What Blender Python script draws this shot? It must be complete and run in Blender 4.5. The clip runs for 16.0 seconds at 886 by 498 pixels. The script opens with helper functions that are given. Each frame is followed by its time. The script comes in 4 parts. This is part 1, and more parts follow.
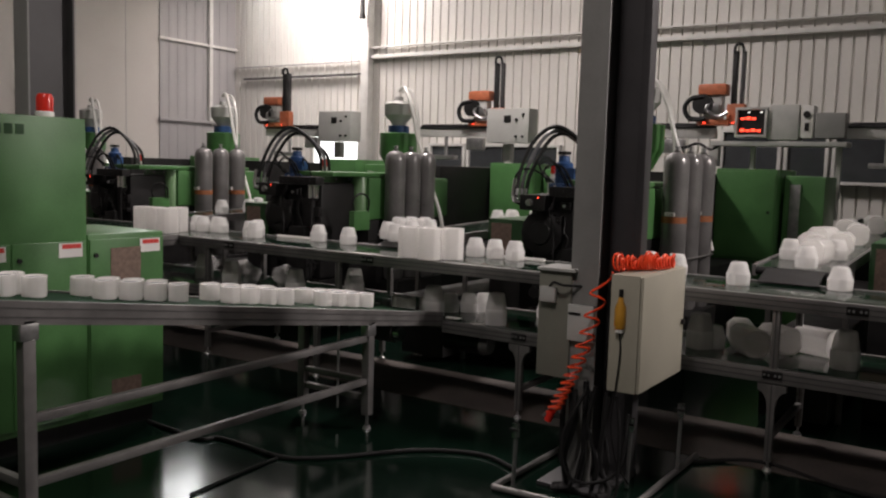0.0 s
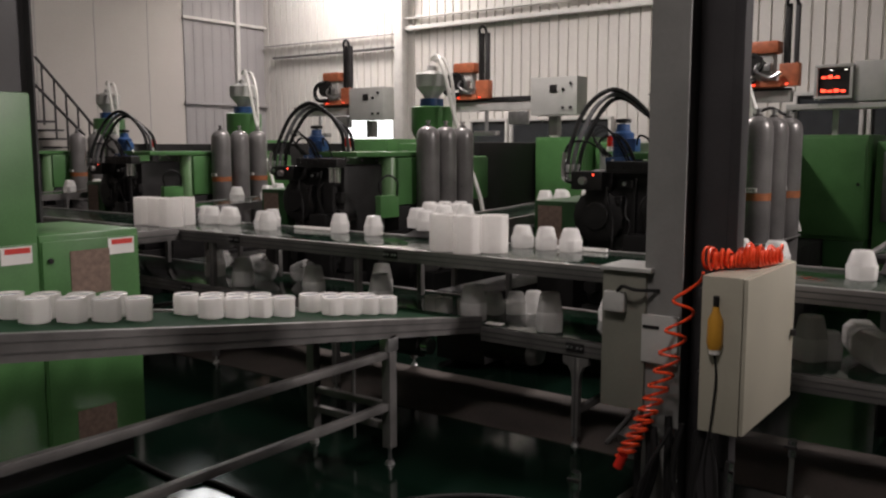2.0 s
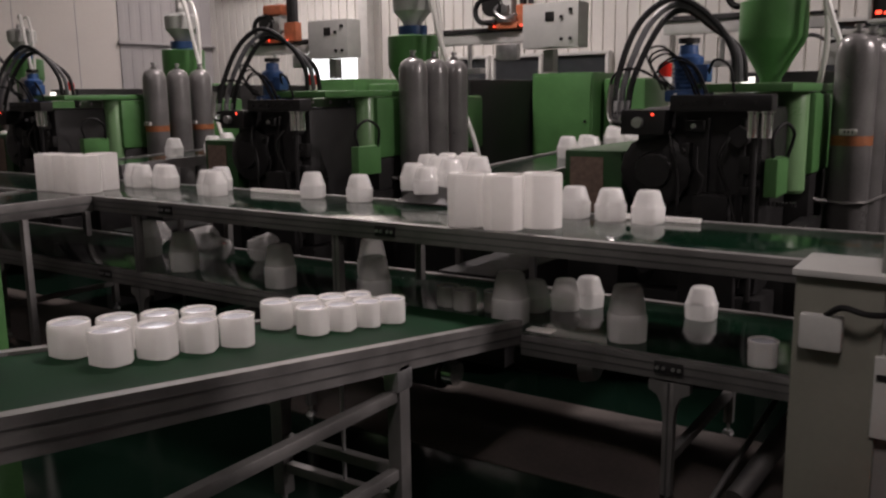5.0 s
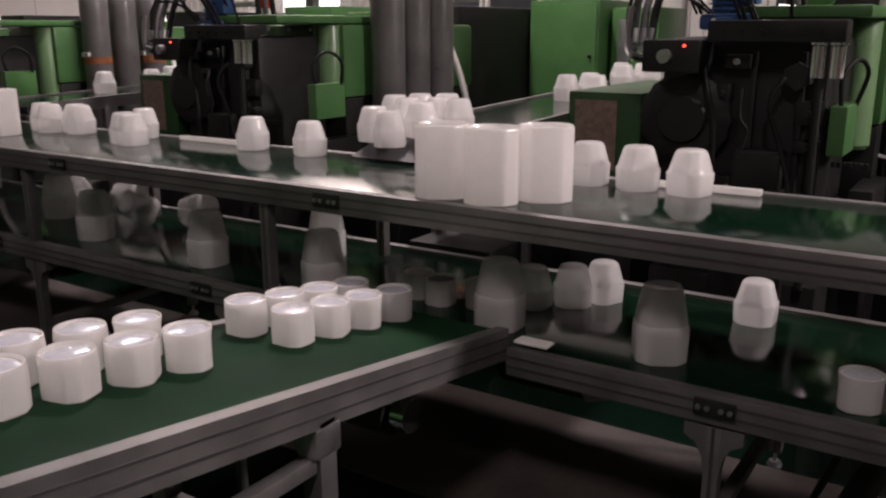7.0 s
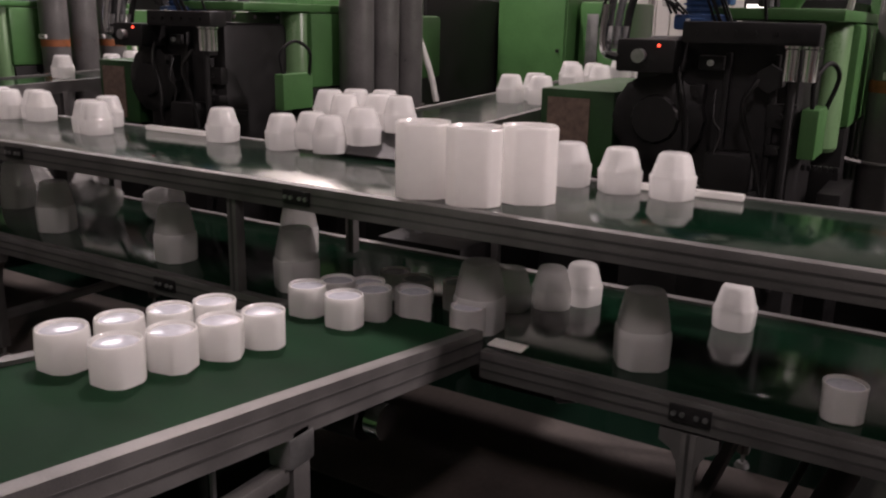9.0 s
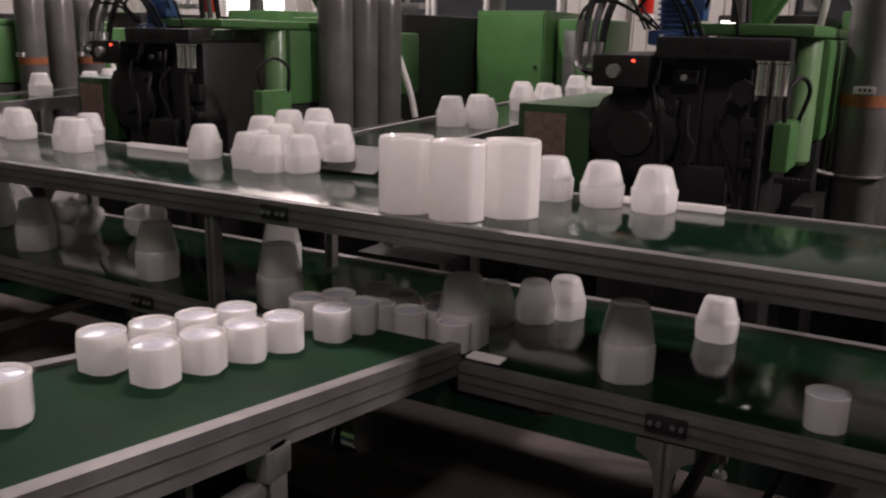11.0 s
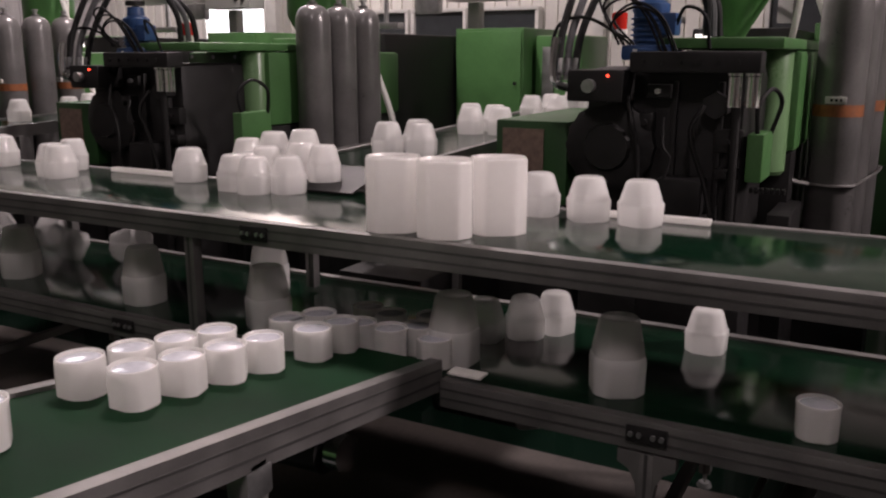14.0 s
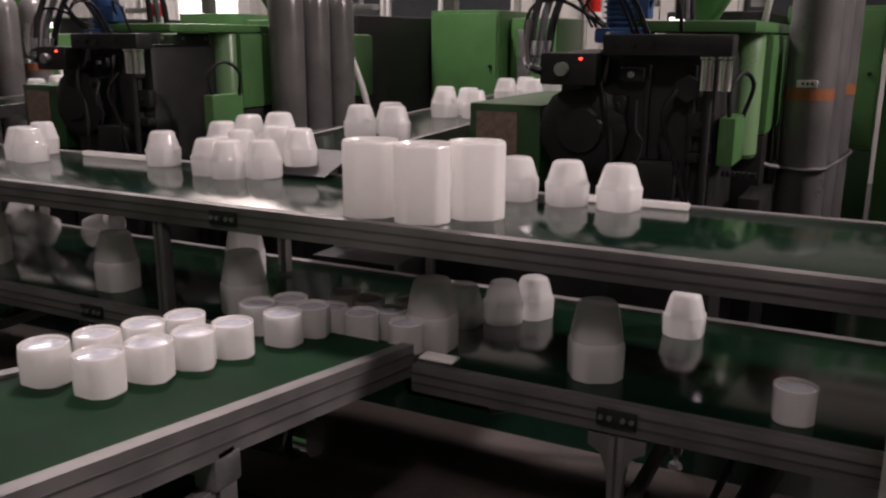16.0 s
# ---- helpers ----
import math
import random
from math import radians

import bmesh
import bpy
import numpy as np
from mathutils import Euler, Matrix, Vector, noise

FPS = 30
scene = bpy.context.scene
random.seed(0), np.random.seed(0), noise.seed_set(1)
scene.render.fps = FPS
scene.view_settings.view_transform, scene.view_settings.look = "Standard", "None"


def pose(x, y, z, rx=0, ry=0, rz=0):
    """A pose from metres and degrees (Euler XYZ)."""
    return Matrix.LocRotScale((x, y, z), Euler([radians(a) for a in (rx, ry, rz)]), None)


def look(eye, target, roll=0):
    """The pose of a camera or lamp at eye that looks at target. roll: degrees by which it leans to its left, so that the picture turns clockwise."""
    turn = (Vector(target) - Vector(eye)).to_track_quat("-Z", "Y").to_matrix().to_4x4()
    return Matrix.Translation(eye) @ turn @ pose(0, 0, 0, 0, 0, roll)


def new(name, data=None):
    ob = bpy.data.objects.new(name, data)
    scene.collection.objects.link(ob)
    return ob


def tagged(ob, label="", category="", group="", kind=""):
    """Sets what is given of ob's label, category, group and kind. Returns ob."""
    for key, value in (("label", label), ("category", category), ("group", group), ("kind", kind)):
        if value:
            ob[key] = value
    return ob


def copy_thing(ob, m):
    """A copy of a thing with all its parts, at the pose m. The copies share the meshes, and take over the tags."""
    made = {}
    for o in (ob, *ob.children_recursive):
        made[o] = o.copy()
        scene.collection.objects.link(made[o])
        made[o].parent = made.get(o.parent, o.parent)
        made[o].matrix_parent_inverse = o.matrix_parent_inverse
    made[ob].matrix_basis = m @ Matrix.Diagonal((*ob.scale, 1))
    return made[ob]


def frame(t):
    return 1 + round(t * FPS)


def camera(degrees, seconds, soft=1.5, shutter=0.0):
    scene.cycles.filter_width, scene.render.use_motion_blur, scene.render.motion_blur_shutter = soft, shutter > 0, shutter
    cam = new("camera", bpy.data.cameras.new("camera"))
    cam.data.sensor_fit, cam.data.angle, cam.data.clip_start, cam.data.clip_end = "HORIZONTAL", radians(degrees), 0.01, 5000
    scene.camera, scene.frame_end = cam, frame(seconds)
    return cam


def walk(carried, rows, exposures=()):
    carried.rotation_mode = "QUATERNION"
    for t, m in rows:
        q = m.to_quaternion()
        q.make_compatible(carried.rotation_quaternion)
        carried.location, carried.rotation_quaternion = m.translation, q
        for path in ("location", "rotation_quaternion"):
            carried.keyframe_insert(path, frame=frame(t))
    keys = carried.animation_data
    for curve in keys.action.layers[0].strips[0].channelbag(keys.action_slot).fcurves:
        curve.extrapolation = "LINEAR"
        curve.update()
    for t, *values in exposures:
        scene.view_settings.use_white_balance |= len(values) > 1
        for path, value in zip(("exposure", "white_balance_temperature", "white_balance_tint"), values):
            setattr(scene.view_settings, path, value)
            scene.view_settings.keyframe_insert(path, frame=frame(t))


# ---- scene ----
cam = camera(55.1, 16.0, soft=2.2, shutter=0.5)
PATH = [
    (0, (3.563, -5.459, 1.82), (2.469, -3.796, 1.632), 1.7),
    (0.5, (3.479, -5.262, 1.796), (2.385, -3.6, 1.594), 1.8),
    (1, (3.394, -4.941, 1.782), (2.186, -3.371, 1.506), 2.2),
    (1.5, (3.206, -4.68, 1.755), (1.984, -3.121, 1.48), 1.0),
    (2, (2.988, -4.467, 1.787), (1.806, -2.871, 1.551), 0.0),
    (2.5, (2.843, -4.192, 1.782), (1.686, -2.575, 1.561), 1.0),
    (3, (2.604, -4.027, 1.759), (1.542, -2.346, 1.542), 1.7),
    (3.5, (2.3, -3.938, 1.786), (1.304, -2.217, 1.574), 0.2),
    (4, (2.111, -3.753, 1.773), (1.071, -2.062, 1.536), -0.3),
    (4.5, (1.938, -3.45, 1.752), (0.866, -1.786, 1.465), -0.4),
    (4.7, (1.86, -3.38, 1.734), (0.775, -1.73, 1.42), -0.7),
    (6.8, (1.294, -2.338, 1.647), (0.195, -0.747, 1.136), 0.1),
    (7, (1.262, -2.303, 1.653), (0.193, -0.688, 1.154), -0.2),
    (7.5, (1.208, -2.286, 1.671), (0.172, -0.651, 1.165), 0.2),
    (8, (1.196, -2.255, 1.668), (0.167, -0.62, 1.152), 0.4),
    (8.5, (1.191, -2.268, 1.677), (0.194, -0.616, 1.152), 1.1),
    (10.8, (1.212, -2.287, 1.675), (0.242, -0.61, 1.179), 1.4),
    (11, (1.215, -2.285, 1.671), (0.259, -0.597, 1.186), 1.1),
    (11.5, (1.225, -2.28, 1.669), (0.306, -0.565, 1.204), 0.7),
    (12, (1.228, -2.285, 1.674), (0.311, -0.568, 1.214), 0.3),
    (12.5, (1.227, -2.279, 1.669), (0.311, -0.559, 1.216), 0.4),
    (13, (1.237, -2.285, 1.675), (0.318, -0.566, 1.227), 0.2),
    (13.5, (1.242, -2.282, 1.673), (0.312, -0.567, 1.233), 0.1),
    (14, (1.245, -2.288, 1.675), (0.312, -0.576, 1.229), 0.0),
    (14.5, (1.254, -2.292, 1.677), (0.332, -0.574, 1.233), -0.1),
    (15, (1.254, -2.279, 1.676), (0.332, -0.563, 1.22), -0.1),
    (15.5, (1.253, -2.27, 1.672), (0.33, -0.56, 1.2), -0.0),
    (16, (1.257, -2.267, 1.675), (0.375, -0.539, 1.191), 0.2),
]
walk(cam, [(t, look(eye, target, roll)) for t, eye, target, roll in PATH],
     [(0.0, 0.06, 6580, 5), (3.0, -0.02, 6580, 5), (4.7, -0.14, 6600, 9), (7.0, 0.13, 6650, 15), (16.0, 0.13, 6650, 15)])

# ---- world and lamps ----
world = bpy.data.worlds.new("hall_air")
world.use_nodes = True
scene.world = world
sky = world.node_tree.nodes.new("ShaderNodeTexSky")
sky.sky_type, sky.sun_disc, sky.sun_elevation, sky.sun_rotation = "NISHITA", False, radians(12), radians(120)
back = world.node_tree.nodes["Background"]
back.inputs[1].default_value = 0.05
world.node_tree.links.new(sky.outputs[0], back.inputs[0])


def area_lamp(x, y, z, sx, sy, watts, colour, target, beam=180):
    data = bpy.data.lights.new("unseen_lamp", "AREA")
    data.shape, data.size, data.size_y, data.energy, data.color = "RECTANGLE", sx, sy, watts, colour
    data.spread = radians(beam)
    ob = new("high_bay_light", data)
    ob.matrix_basis = look((x, y, z), target)
    return ob


WARM = (1.0, 0.875, 0.88)
# unseen lamps, added and aimed to light the wall, machines, cups and belts
LAMPS = [(-8.5, 7.8, 6.5, 270, (-8.3, 9.0, 4.4)), (-3.4, 3.6, 7.2, 430, (-3.4, 3.6, 0)), (2.6, 4.6, 7.2, 45, (2.6, 4.6, 0)),
         (6.2, 2.7, 5.2, 120, (0.4, 0.1, 1.0)), (2.4, -5.4, 7.2, 92, (1.0, -3.4, 0)), (-4.5, -4.6, 7.2, 60, (-2.0, -3.0, 0))]
for lx, ly, lz, w, tgt in LAMPS:
    area_lamp(lx, ly, lz - 0.12, 0.5, 1.4, w, WARM, tgt, 115 if ly < -5 else 95 if lx > 5 else 180)


# ---- materials ----
def nodes_of(name):
    m = bpy.data.materials.new(name)
    m.use_nodes = True
    t = m.node_tree
    return m, t, t.nodes["Principled BSDF"]


def mat(name, colour, rough=0.5, metal=0.0, vary=0.15, scale=6.0, bump=0.0, fine=60.0, stain=None, spec=0.5, coat=0.0, rough_vary=0.12):
    """A surface with grain and broad unevenness, in metres."""
    m, t, b = nodes_of(name)
    n, l = t.nodes, t.links
    pos = n.new("ShaderNodeTexCoord")
    big, small = n.new("ShaderNodeTexNoise"), n.new("ShaderNodeTexNoise")
    big.inputs["Scale"].default_value, big.inputs["Detail"].default_value = scale, 5
    small.inputs["Scale"].default_value, small.inputs["Detail"].default_value = fine, 3
    l.new(pos.outputs["Object"], big.inputs["Vector"])
    l.new(pos.outputs["Object"], small.inputs["Vector"])
    ramp = n.new("ShaderNodeValToRGB")
    lo = [c * (1 - vary) for c in colour] if stain is None else list(stain)
    ramp.color_ramp.elements[0].position, ramp.color_ramp.elements[1].position = 0.34, 0.62
    ramp.color_ramp.elements[0].color, ramp.color_ramp.elements[1].color = (*lo, 1), (*[min(1, c * (1 + vary * 0.5)) for c in colour], 1)
    mix = n.new("ShaderNodeMath")
    mix.operation, mix.inputs[1].default_value = "MULTIPLY_ADD", 0.75
    part_small = n.new("ShaderNodeMath")
    part_small.operation, part_small.inputs[1].default_value = "MULTIPLY", 0.25
    l.new(small.outputs[0], part_small.inputs[0])
    l.new(big.outputs[0], mix.inputs[0])
    l.new(part_small.outputs[0], mix.inputs[2])
    l.new(mix.outputs[0], ramp.inputs[0])
    l.new(ramp.outputs[0], b.inputs["Base Color"])
    rr = n.new("ShaderNodeMapRange")
    rr.inputs[3].default_value, rr.inputs[4].default_value = max(0.03, rough - rough_vary), min(1, rough + rough_vary)
    l.new(mix.outputs[0], rr.inputs[0])
    l.new(rr.outputs[0], b.inputs["Roughness"])
    b.inputs["Metallic"].default_value = metal
    b.inputs["Specular IOR Level"].default_value = spec
    b.inputs["Coat Weight"].default_value = coat
    if bump:
        bp = n.new("ShaderNodeBump")
        bp.inputs["Strength"].default_value, bp.inputs["Distance"].default_value = bump, 0.004
        l.new(mix.outputs[0], bp.inputs["Height"])
        l.new(bp.outputs[0], b.inputs["Normal"])
    return m


def glow(name, colour, strength):
    m, t, b = nodes_of(name)
    b.inputs["Base Color"].default_value = (*[c * 0.5 for c in colour], 1)
    b.inputs["Emission Color"].default_value = (*colour, 1)
    b.inputs["Emission Strength"].default_value = strength
    return m


def frosted(name, colour, rough, through_share, gloss, sheer=0.0):
    """Milky thin plastic: part of the light passes through the wall."""
    m, t, b = nodes_of(name)
    n, l = t.nodes, t.links
    pos, cloud, ramp = n.new("ShaderNodeTexCoord"), n.new("ShaderNodeTexNoise"), n.new("ShaderNodeValToRGB")
    cloud.inputs["Scale"].default_value, cloud.inputs["Detail"].default_value = 22, 4
    ramp.color_ramp.elements[0].color = (*[c * 0.93 for c in colour], 1)
    ramp.color_ramp.elements[1].color = (*colour, 1)
    l.new(pos.outputs["Object"], cloud.inputs["Vector"])
    l.new(cloud.outputs[0], ramp.inputs[0])
    l.new(ramp.outputs[0], b.inputs["Base Color"])
    b.inputs["Roughness"].default_value = rough
    b.inputs["IOR"].default_value = 1.6
    b.inputs["Coat Weight"].default_value, b.inputs["Coat Roughness"].default_value = gloss, 0.07
    tr, mixer = n.new("ShaderNodeBsdfTranslucent"), n.new("ShaderNodeMixShader")
    l.new(ramp.outputs[0], tr.inputs[0])
    mixer.inputs[0].default_value = through_share
    l.new(b.outputs[0], mixer.inputs[1])
    l.new(tr.outputs[0], mixer.inputs[2])
    if sheer:
        see, thin = n.new("ShaderNodeBsdfTransparent"), n.new("ShaderNodeMixShader")
        thin.inputs[0].default_value = sheer
        l.new(mixer.outputs[0], thin.inputs[1])
        l.new(see.outputs[0], thin.inputs[2])
        mixer = thin
    l.new(mixer.outputs[0], n["Material Output"].inputs["Surface"])
    return m


def clear_plastic(name, colour, rough, clear):
    m, t, b = nodes_of(name)
    n, l = t.nodes, t.links
    b.inputs["Base Color"].default_value, b.inputs["Roughness"].default_value = (*colour, 1), rough
    see, mixer = n.new("ShaderNodeBsdfTransparent"), n.new("ShaderNodeMixShader")
    mixer.inputs[0].default_value = clear
    l.new(b.outputs[0], mixer.inputs[1])
    l.new(see.outputs[0], mixer.inputs[2])
    l.new(mixer.outputs[0], n["Material Output"].inputs["Surface"])
    return m


FLOOR = mat("green_epoxy_floor", (0.0032, 0.0105, 0.0065), 0.12, vary=0.35, scale=1.3, bump=0.08, fine=25, rough_vary=0.1)
CONCRETE = mat("dirty_concrete", (0.060, 0.049, 0.043), 0.8, vary=0.5, scale=2.2, bump=0.5, fine=45)
BELT = mat("green_belt", (0.0030, 0.0155, 0.0075), 0.12, vary=0.35, scale=3.0, fine=180, rough_vary=0.05, spec=0.55)
BELT_MATT = mat("matt_green_belt", (0.0066, 0.031, 0.0125), 0.6, vary=0.3, scale=3.0, fine=180, bump=0.1, spec=0.05)
ALU = mat("aluminium_profile", (0.215, 0.208, 0.203), 0.50, metal=0.75, vary=0.3, scale=5, fine=240, bump=0.03, spec=0.3)
ALU_DARK = mat("profile_slot", (0.125, 0.122, 0.12), 0.5, metal=0.8)
STEEL = mat("zinc_steel", (0.45, 0.45, 0.45), 0.35, metal=0.9, vary=0.25, scale=14)
CHROME = mat("chrome", (0.75, 0.75, 0.75), 0.12, metal=1.0, vary=0.05, rough_vary=0.05)
CYL_GREY = mat("grey_cylinder_paint", (0.20, 0.193, 0.19), 0.30, metal=0.35, vary=0.2, scale=5, rough_vary=0.08)
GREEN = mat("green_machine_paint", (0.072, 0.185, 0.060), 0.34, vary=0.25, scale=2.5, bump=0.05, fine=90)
LIT_GREEN = mat("lit_green_cover", (0.15, 0.27, 0.125), 0.3, vary=0.1, scale=3)
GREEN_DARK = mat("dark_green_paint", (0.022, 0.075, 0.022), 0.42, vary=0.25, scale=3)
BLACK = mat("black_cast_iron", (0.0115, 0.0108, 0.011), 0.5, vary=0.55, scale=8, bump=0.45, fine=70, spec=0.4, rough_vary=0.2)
GREY_HOSE = mat("worn_grey_hose", (0.10, 0.10, 0.105), 0.4, vary=0.3, scale=20)
RUBBER = mat("black_rubber", (0.012, 0.0118, 0.012), 0.6, vary=0.2, spec=0.25)
BLUE = mat("blue_motor_paint", (0.028, 0.075, 0.20), 0.4, vary=0.25, scale=12)
RED_GLASS = mat("red_lamp_cover", (0.62, 0.03, 0.02), 0.2, vary=0.1)
ORANGE = mat("orange_robot_paint", (0.50, 0.15, 0.07), 0.5, vary=0.3, scale=9)
ORANGE_HOSE = mat("orange_hose", (0.85, 0.075, 0.02), 0.35, vary=0.1)
ORANGE_BAND = mat("orange_label", (0.30, 0.10, 0.035), 0.6, vary=0.3, scale=30)
WHITE = mat("white_paint", (0.66, 0.65, 0.62), 0.5, vary=0.1)
CREAM = mat("cream_cabinet_paint", (0.38, 0.36, 0.29), 0.42, vary=0.08, scale=3, bump=0.04)
OLIVE_GREY = mat("olive_grey_cabinet", (0.175, 0.175, 0.145), 0.45, vary=0.12, scale=4)
GREY_BOX = mat("light_grey_box", (0.42, 0.42, 0.40), 0.5, vary=0.1)
SHEET = mat("white_corrugated_sheet", (0.70, 0.68, 0.64), 0.5, vary=0.08, scale=0.8, fine=20)
PANEL = mat("cream_wall_panel", (0.50, 0.475, 0.445), 0.6, vary=0.06, scale=0.6, fine=20)
GREY_SHEET = mat("blue_grey_sheet", (0.335, 0.325, 0.325), 0.55, vary=0.08, scale=0.8)
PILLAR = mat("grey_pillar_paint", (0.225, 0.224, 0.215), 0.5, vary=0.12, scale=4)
PILLAR_DARK = mat("dark_steel_and_pillar_shade", (0.045, 0.043, 0.045), 0.5, vary=0.2, scale=4)
ROOF = mat("roof_sheet", (0.32, 0.32, 0.32), 0.6, vary=0.1)
GLASS = mat("dark_window_glass", (0.05, 0.055, 0.06), 0.06, vary=0.1, spec=0.8)
PALE_HOSE = clear_plastic("clear_hose", (0.75, 0.74, 0.70), 0.3, 0.25)
YELLOW = mat("yellow_plastic", (0.50, 0.25, 0.03), 0.35, vary=0.1)
BROWN_PANEL = mat("brown_mesh_panel", (0.20, 0.14, 0.11), 0.8, vary=0.3, scale=40)
LABEL = mat("label_white", (0.75, 0.73, 0.70), 0.5, vary=0.05)
LABEL_RED = mat("label_red", (0.6, 0.05, 0.04), 0.5, vary=0.05)
CUP = frosted("frosted_white_plastic", (0.955, 0.945, 0.93), 0.14, 0.50, 1.0, 0.22)
CUP_DULL = frosted("milky_white_plastic", (0.975, 0.96, 0.94), 0.20, 0.55, 0.8, 0.08)
CUP_SHEER = frosted("sheer_cup_plastic", (0.93, 0.92, 0.90), 0.14, 0.50, 1.0, 0.40)
CUP_CLEAR = clear_plastic("clear_cup_plastic", (0.60, 0.59, 0.58), 0.06, 0.66)
FILM = mat("bluish_film", (0.52, 0.53, 0.58), 0.14, vary=0.15, scale=40)
LED = glow("red_led", (1.0, 0.06, 0.03), 4.0)
DAY = glow("daylight_pane", (0.98, 0.97, 1.0), 2.2)
HIGH_GLOW = glow("added_high_glow", (0.98, 0.97, 1.0), 9.0)
LIT = glow("lit_display_face", (1.0, 0.95, 0.9), 2.0)


# ---- building blocks ----
def box(bm, x0, y0, z0, x1, y1, z1, bevel=0.0):
    g = bmesh.ops.create_cube(bm, size=1)
    vs = g["verts"]
    for v in vs:
        v.co = Vector(((x0 + x1) / 2 + v.co.x * (x1 - x0), (y0 + y1) / 2 + v.co.y * (y1 - y0), (z0 + z1) / 2 + v.co.z * (z1 - z0)))
    if bevel:
        es = list({e for v in vs for e in v.link_edges})
        bmesh.ops.bevel(bm, geom=es, offset=bevel, segments=2, profile=0.6, affect="EDGES")
    return bm


def rod(bm, a, b, r, seg=14, r2=None):
    a, b = Vector(a), Vector(b)
    d = b - a
    m = Matrix.Translation((a + b) / 2) @ d.to_track_quat("Z", "Y").to_matrix().to_4x4()
    bmesh.ops.create_cone(bm, cap_ends=True, segments=seg, radius1=r, radius2=r if r2 is None else r2, depth=d.length, matrix=m)
    return bm


def lathe(bm, profile, seg=28, centre=(0, 0, 0), shape=lambda a: 1.0):
    """Turns (radius, height) pairs about a vertical axis; shape scales the radius by the angle."""
    rings = []
    for r, z in profile:
        rings.append([bm.verts.new((centre[0] + r * shape(2 * math.pi * i / seg) * math.cos(2 * math.pi * i / seg),
                                    centre[1] + r * shape(2 * math.pi * i / seg) * math.sin(2 * math.pi * i / seg), centre[2] + z)) for i in range(seg)])
    for p, q in zip(rings, rings[1:]):
        for i in range(seg):
            bm.faces.new((p[i], p[(i + 1) % seg], q[(i + 1) % seg], q[i]))
    if profile[0][0] > 1e-4:
        bm.faces.new(rings[0][::-1])
    if profile[-1][0] > 1e-4:
        bm.faces.new(rings[-1])
    return bm


def sweep(bm, pts, r, seg=8, smooth=6):
    """A tube along a smooth line through the points."""
    P = [Vector(p) for p in pts]
    P = [P[0] * 2 - P[1]] + P + [P[-1] * 2 - P[-2]]
    line = []
    for i in range(1, len(P) - 2):
        for k in range(smooth):
            s = k / smooth
            line.append(0.5 * (2 * P[i] + (P[i + 1] - P[i - 1]) * s + (2 * P[i - 1] - 5 * P[i] + 4 * P[i + 1] - P[i + 2]) * s * s
                               + (3 * P[i] - P[i - 1] - 3 * P[i + 1] + P[i + 2]) * s ** 3))
    line.append(P[-2])
    rings, side = [], None
    for i, p in enumerate(line):
        d = (line[min(i + 1, len(line) - 1)] - line[max(i - 1, 0)]).normalized()
        if side is None:
            side = d.orthogonal().normalized()
        side = (side - d * side.dot(d)).normalized()
        up = d.cross(side)
        rings.append([bm.verts.new(p + (side * math.cos(2 * math.pi * k / seg) + up * math.sin(2 * math.pi * k / seg)) * r) for k in range(seg)])
    for p, q in zip(rings, rings[1:]):
        for k in range(seg):
            bm.faces.new((p[k], p[(k + 1) % seg], q[(k + 1) % seg], q[k]))
    bm.faces.new(rings[0][::-1])
    bm.faces.new(rings[-1])
    return bm


def link(name, bm, material, smooth_angle=35):
    bmesh.ops.recalc_face_normals(bm, faces=bm.faces[:])
    for f in bm.faces:
        f.smooth = True
    for e in bm.edges:
        e.smooth = len(e.link_faces) == 2 and e.calc_face_angle(0) < radians(smooth_angle)
    me = bpy.data.meshes.new(name)
    bm.to_mesh(me)
    bm.free()
    for m in (material if isinstance(material, (list, tuple)) else [material]):
        me.materials.append(m)
    return new(name, me)


def part(name, bm, material, parent, label=""):
    ob = link(name, bm, material)
    ob.parent = parent
    if label:
        tagged(ob, label)
    return ob


def thing(name, label, category, at=(0, 0, 0), group="", rz=0):
    ob = new(name)
    ob.matrix_basis = pose(*at, 0, 0, rz)
    return tagged(ob, label, category, group)


def solid(name, bm, material, label, category, group="", kind=""):
    return tagged(link(name, bm, material), label, category, group, kind)


B = bmesh.new


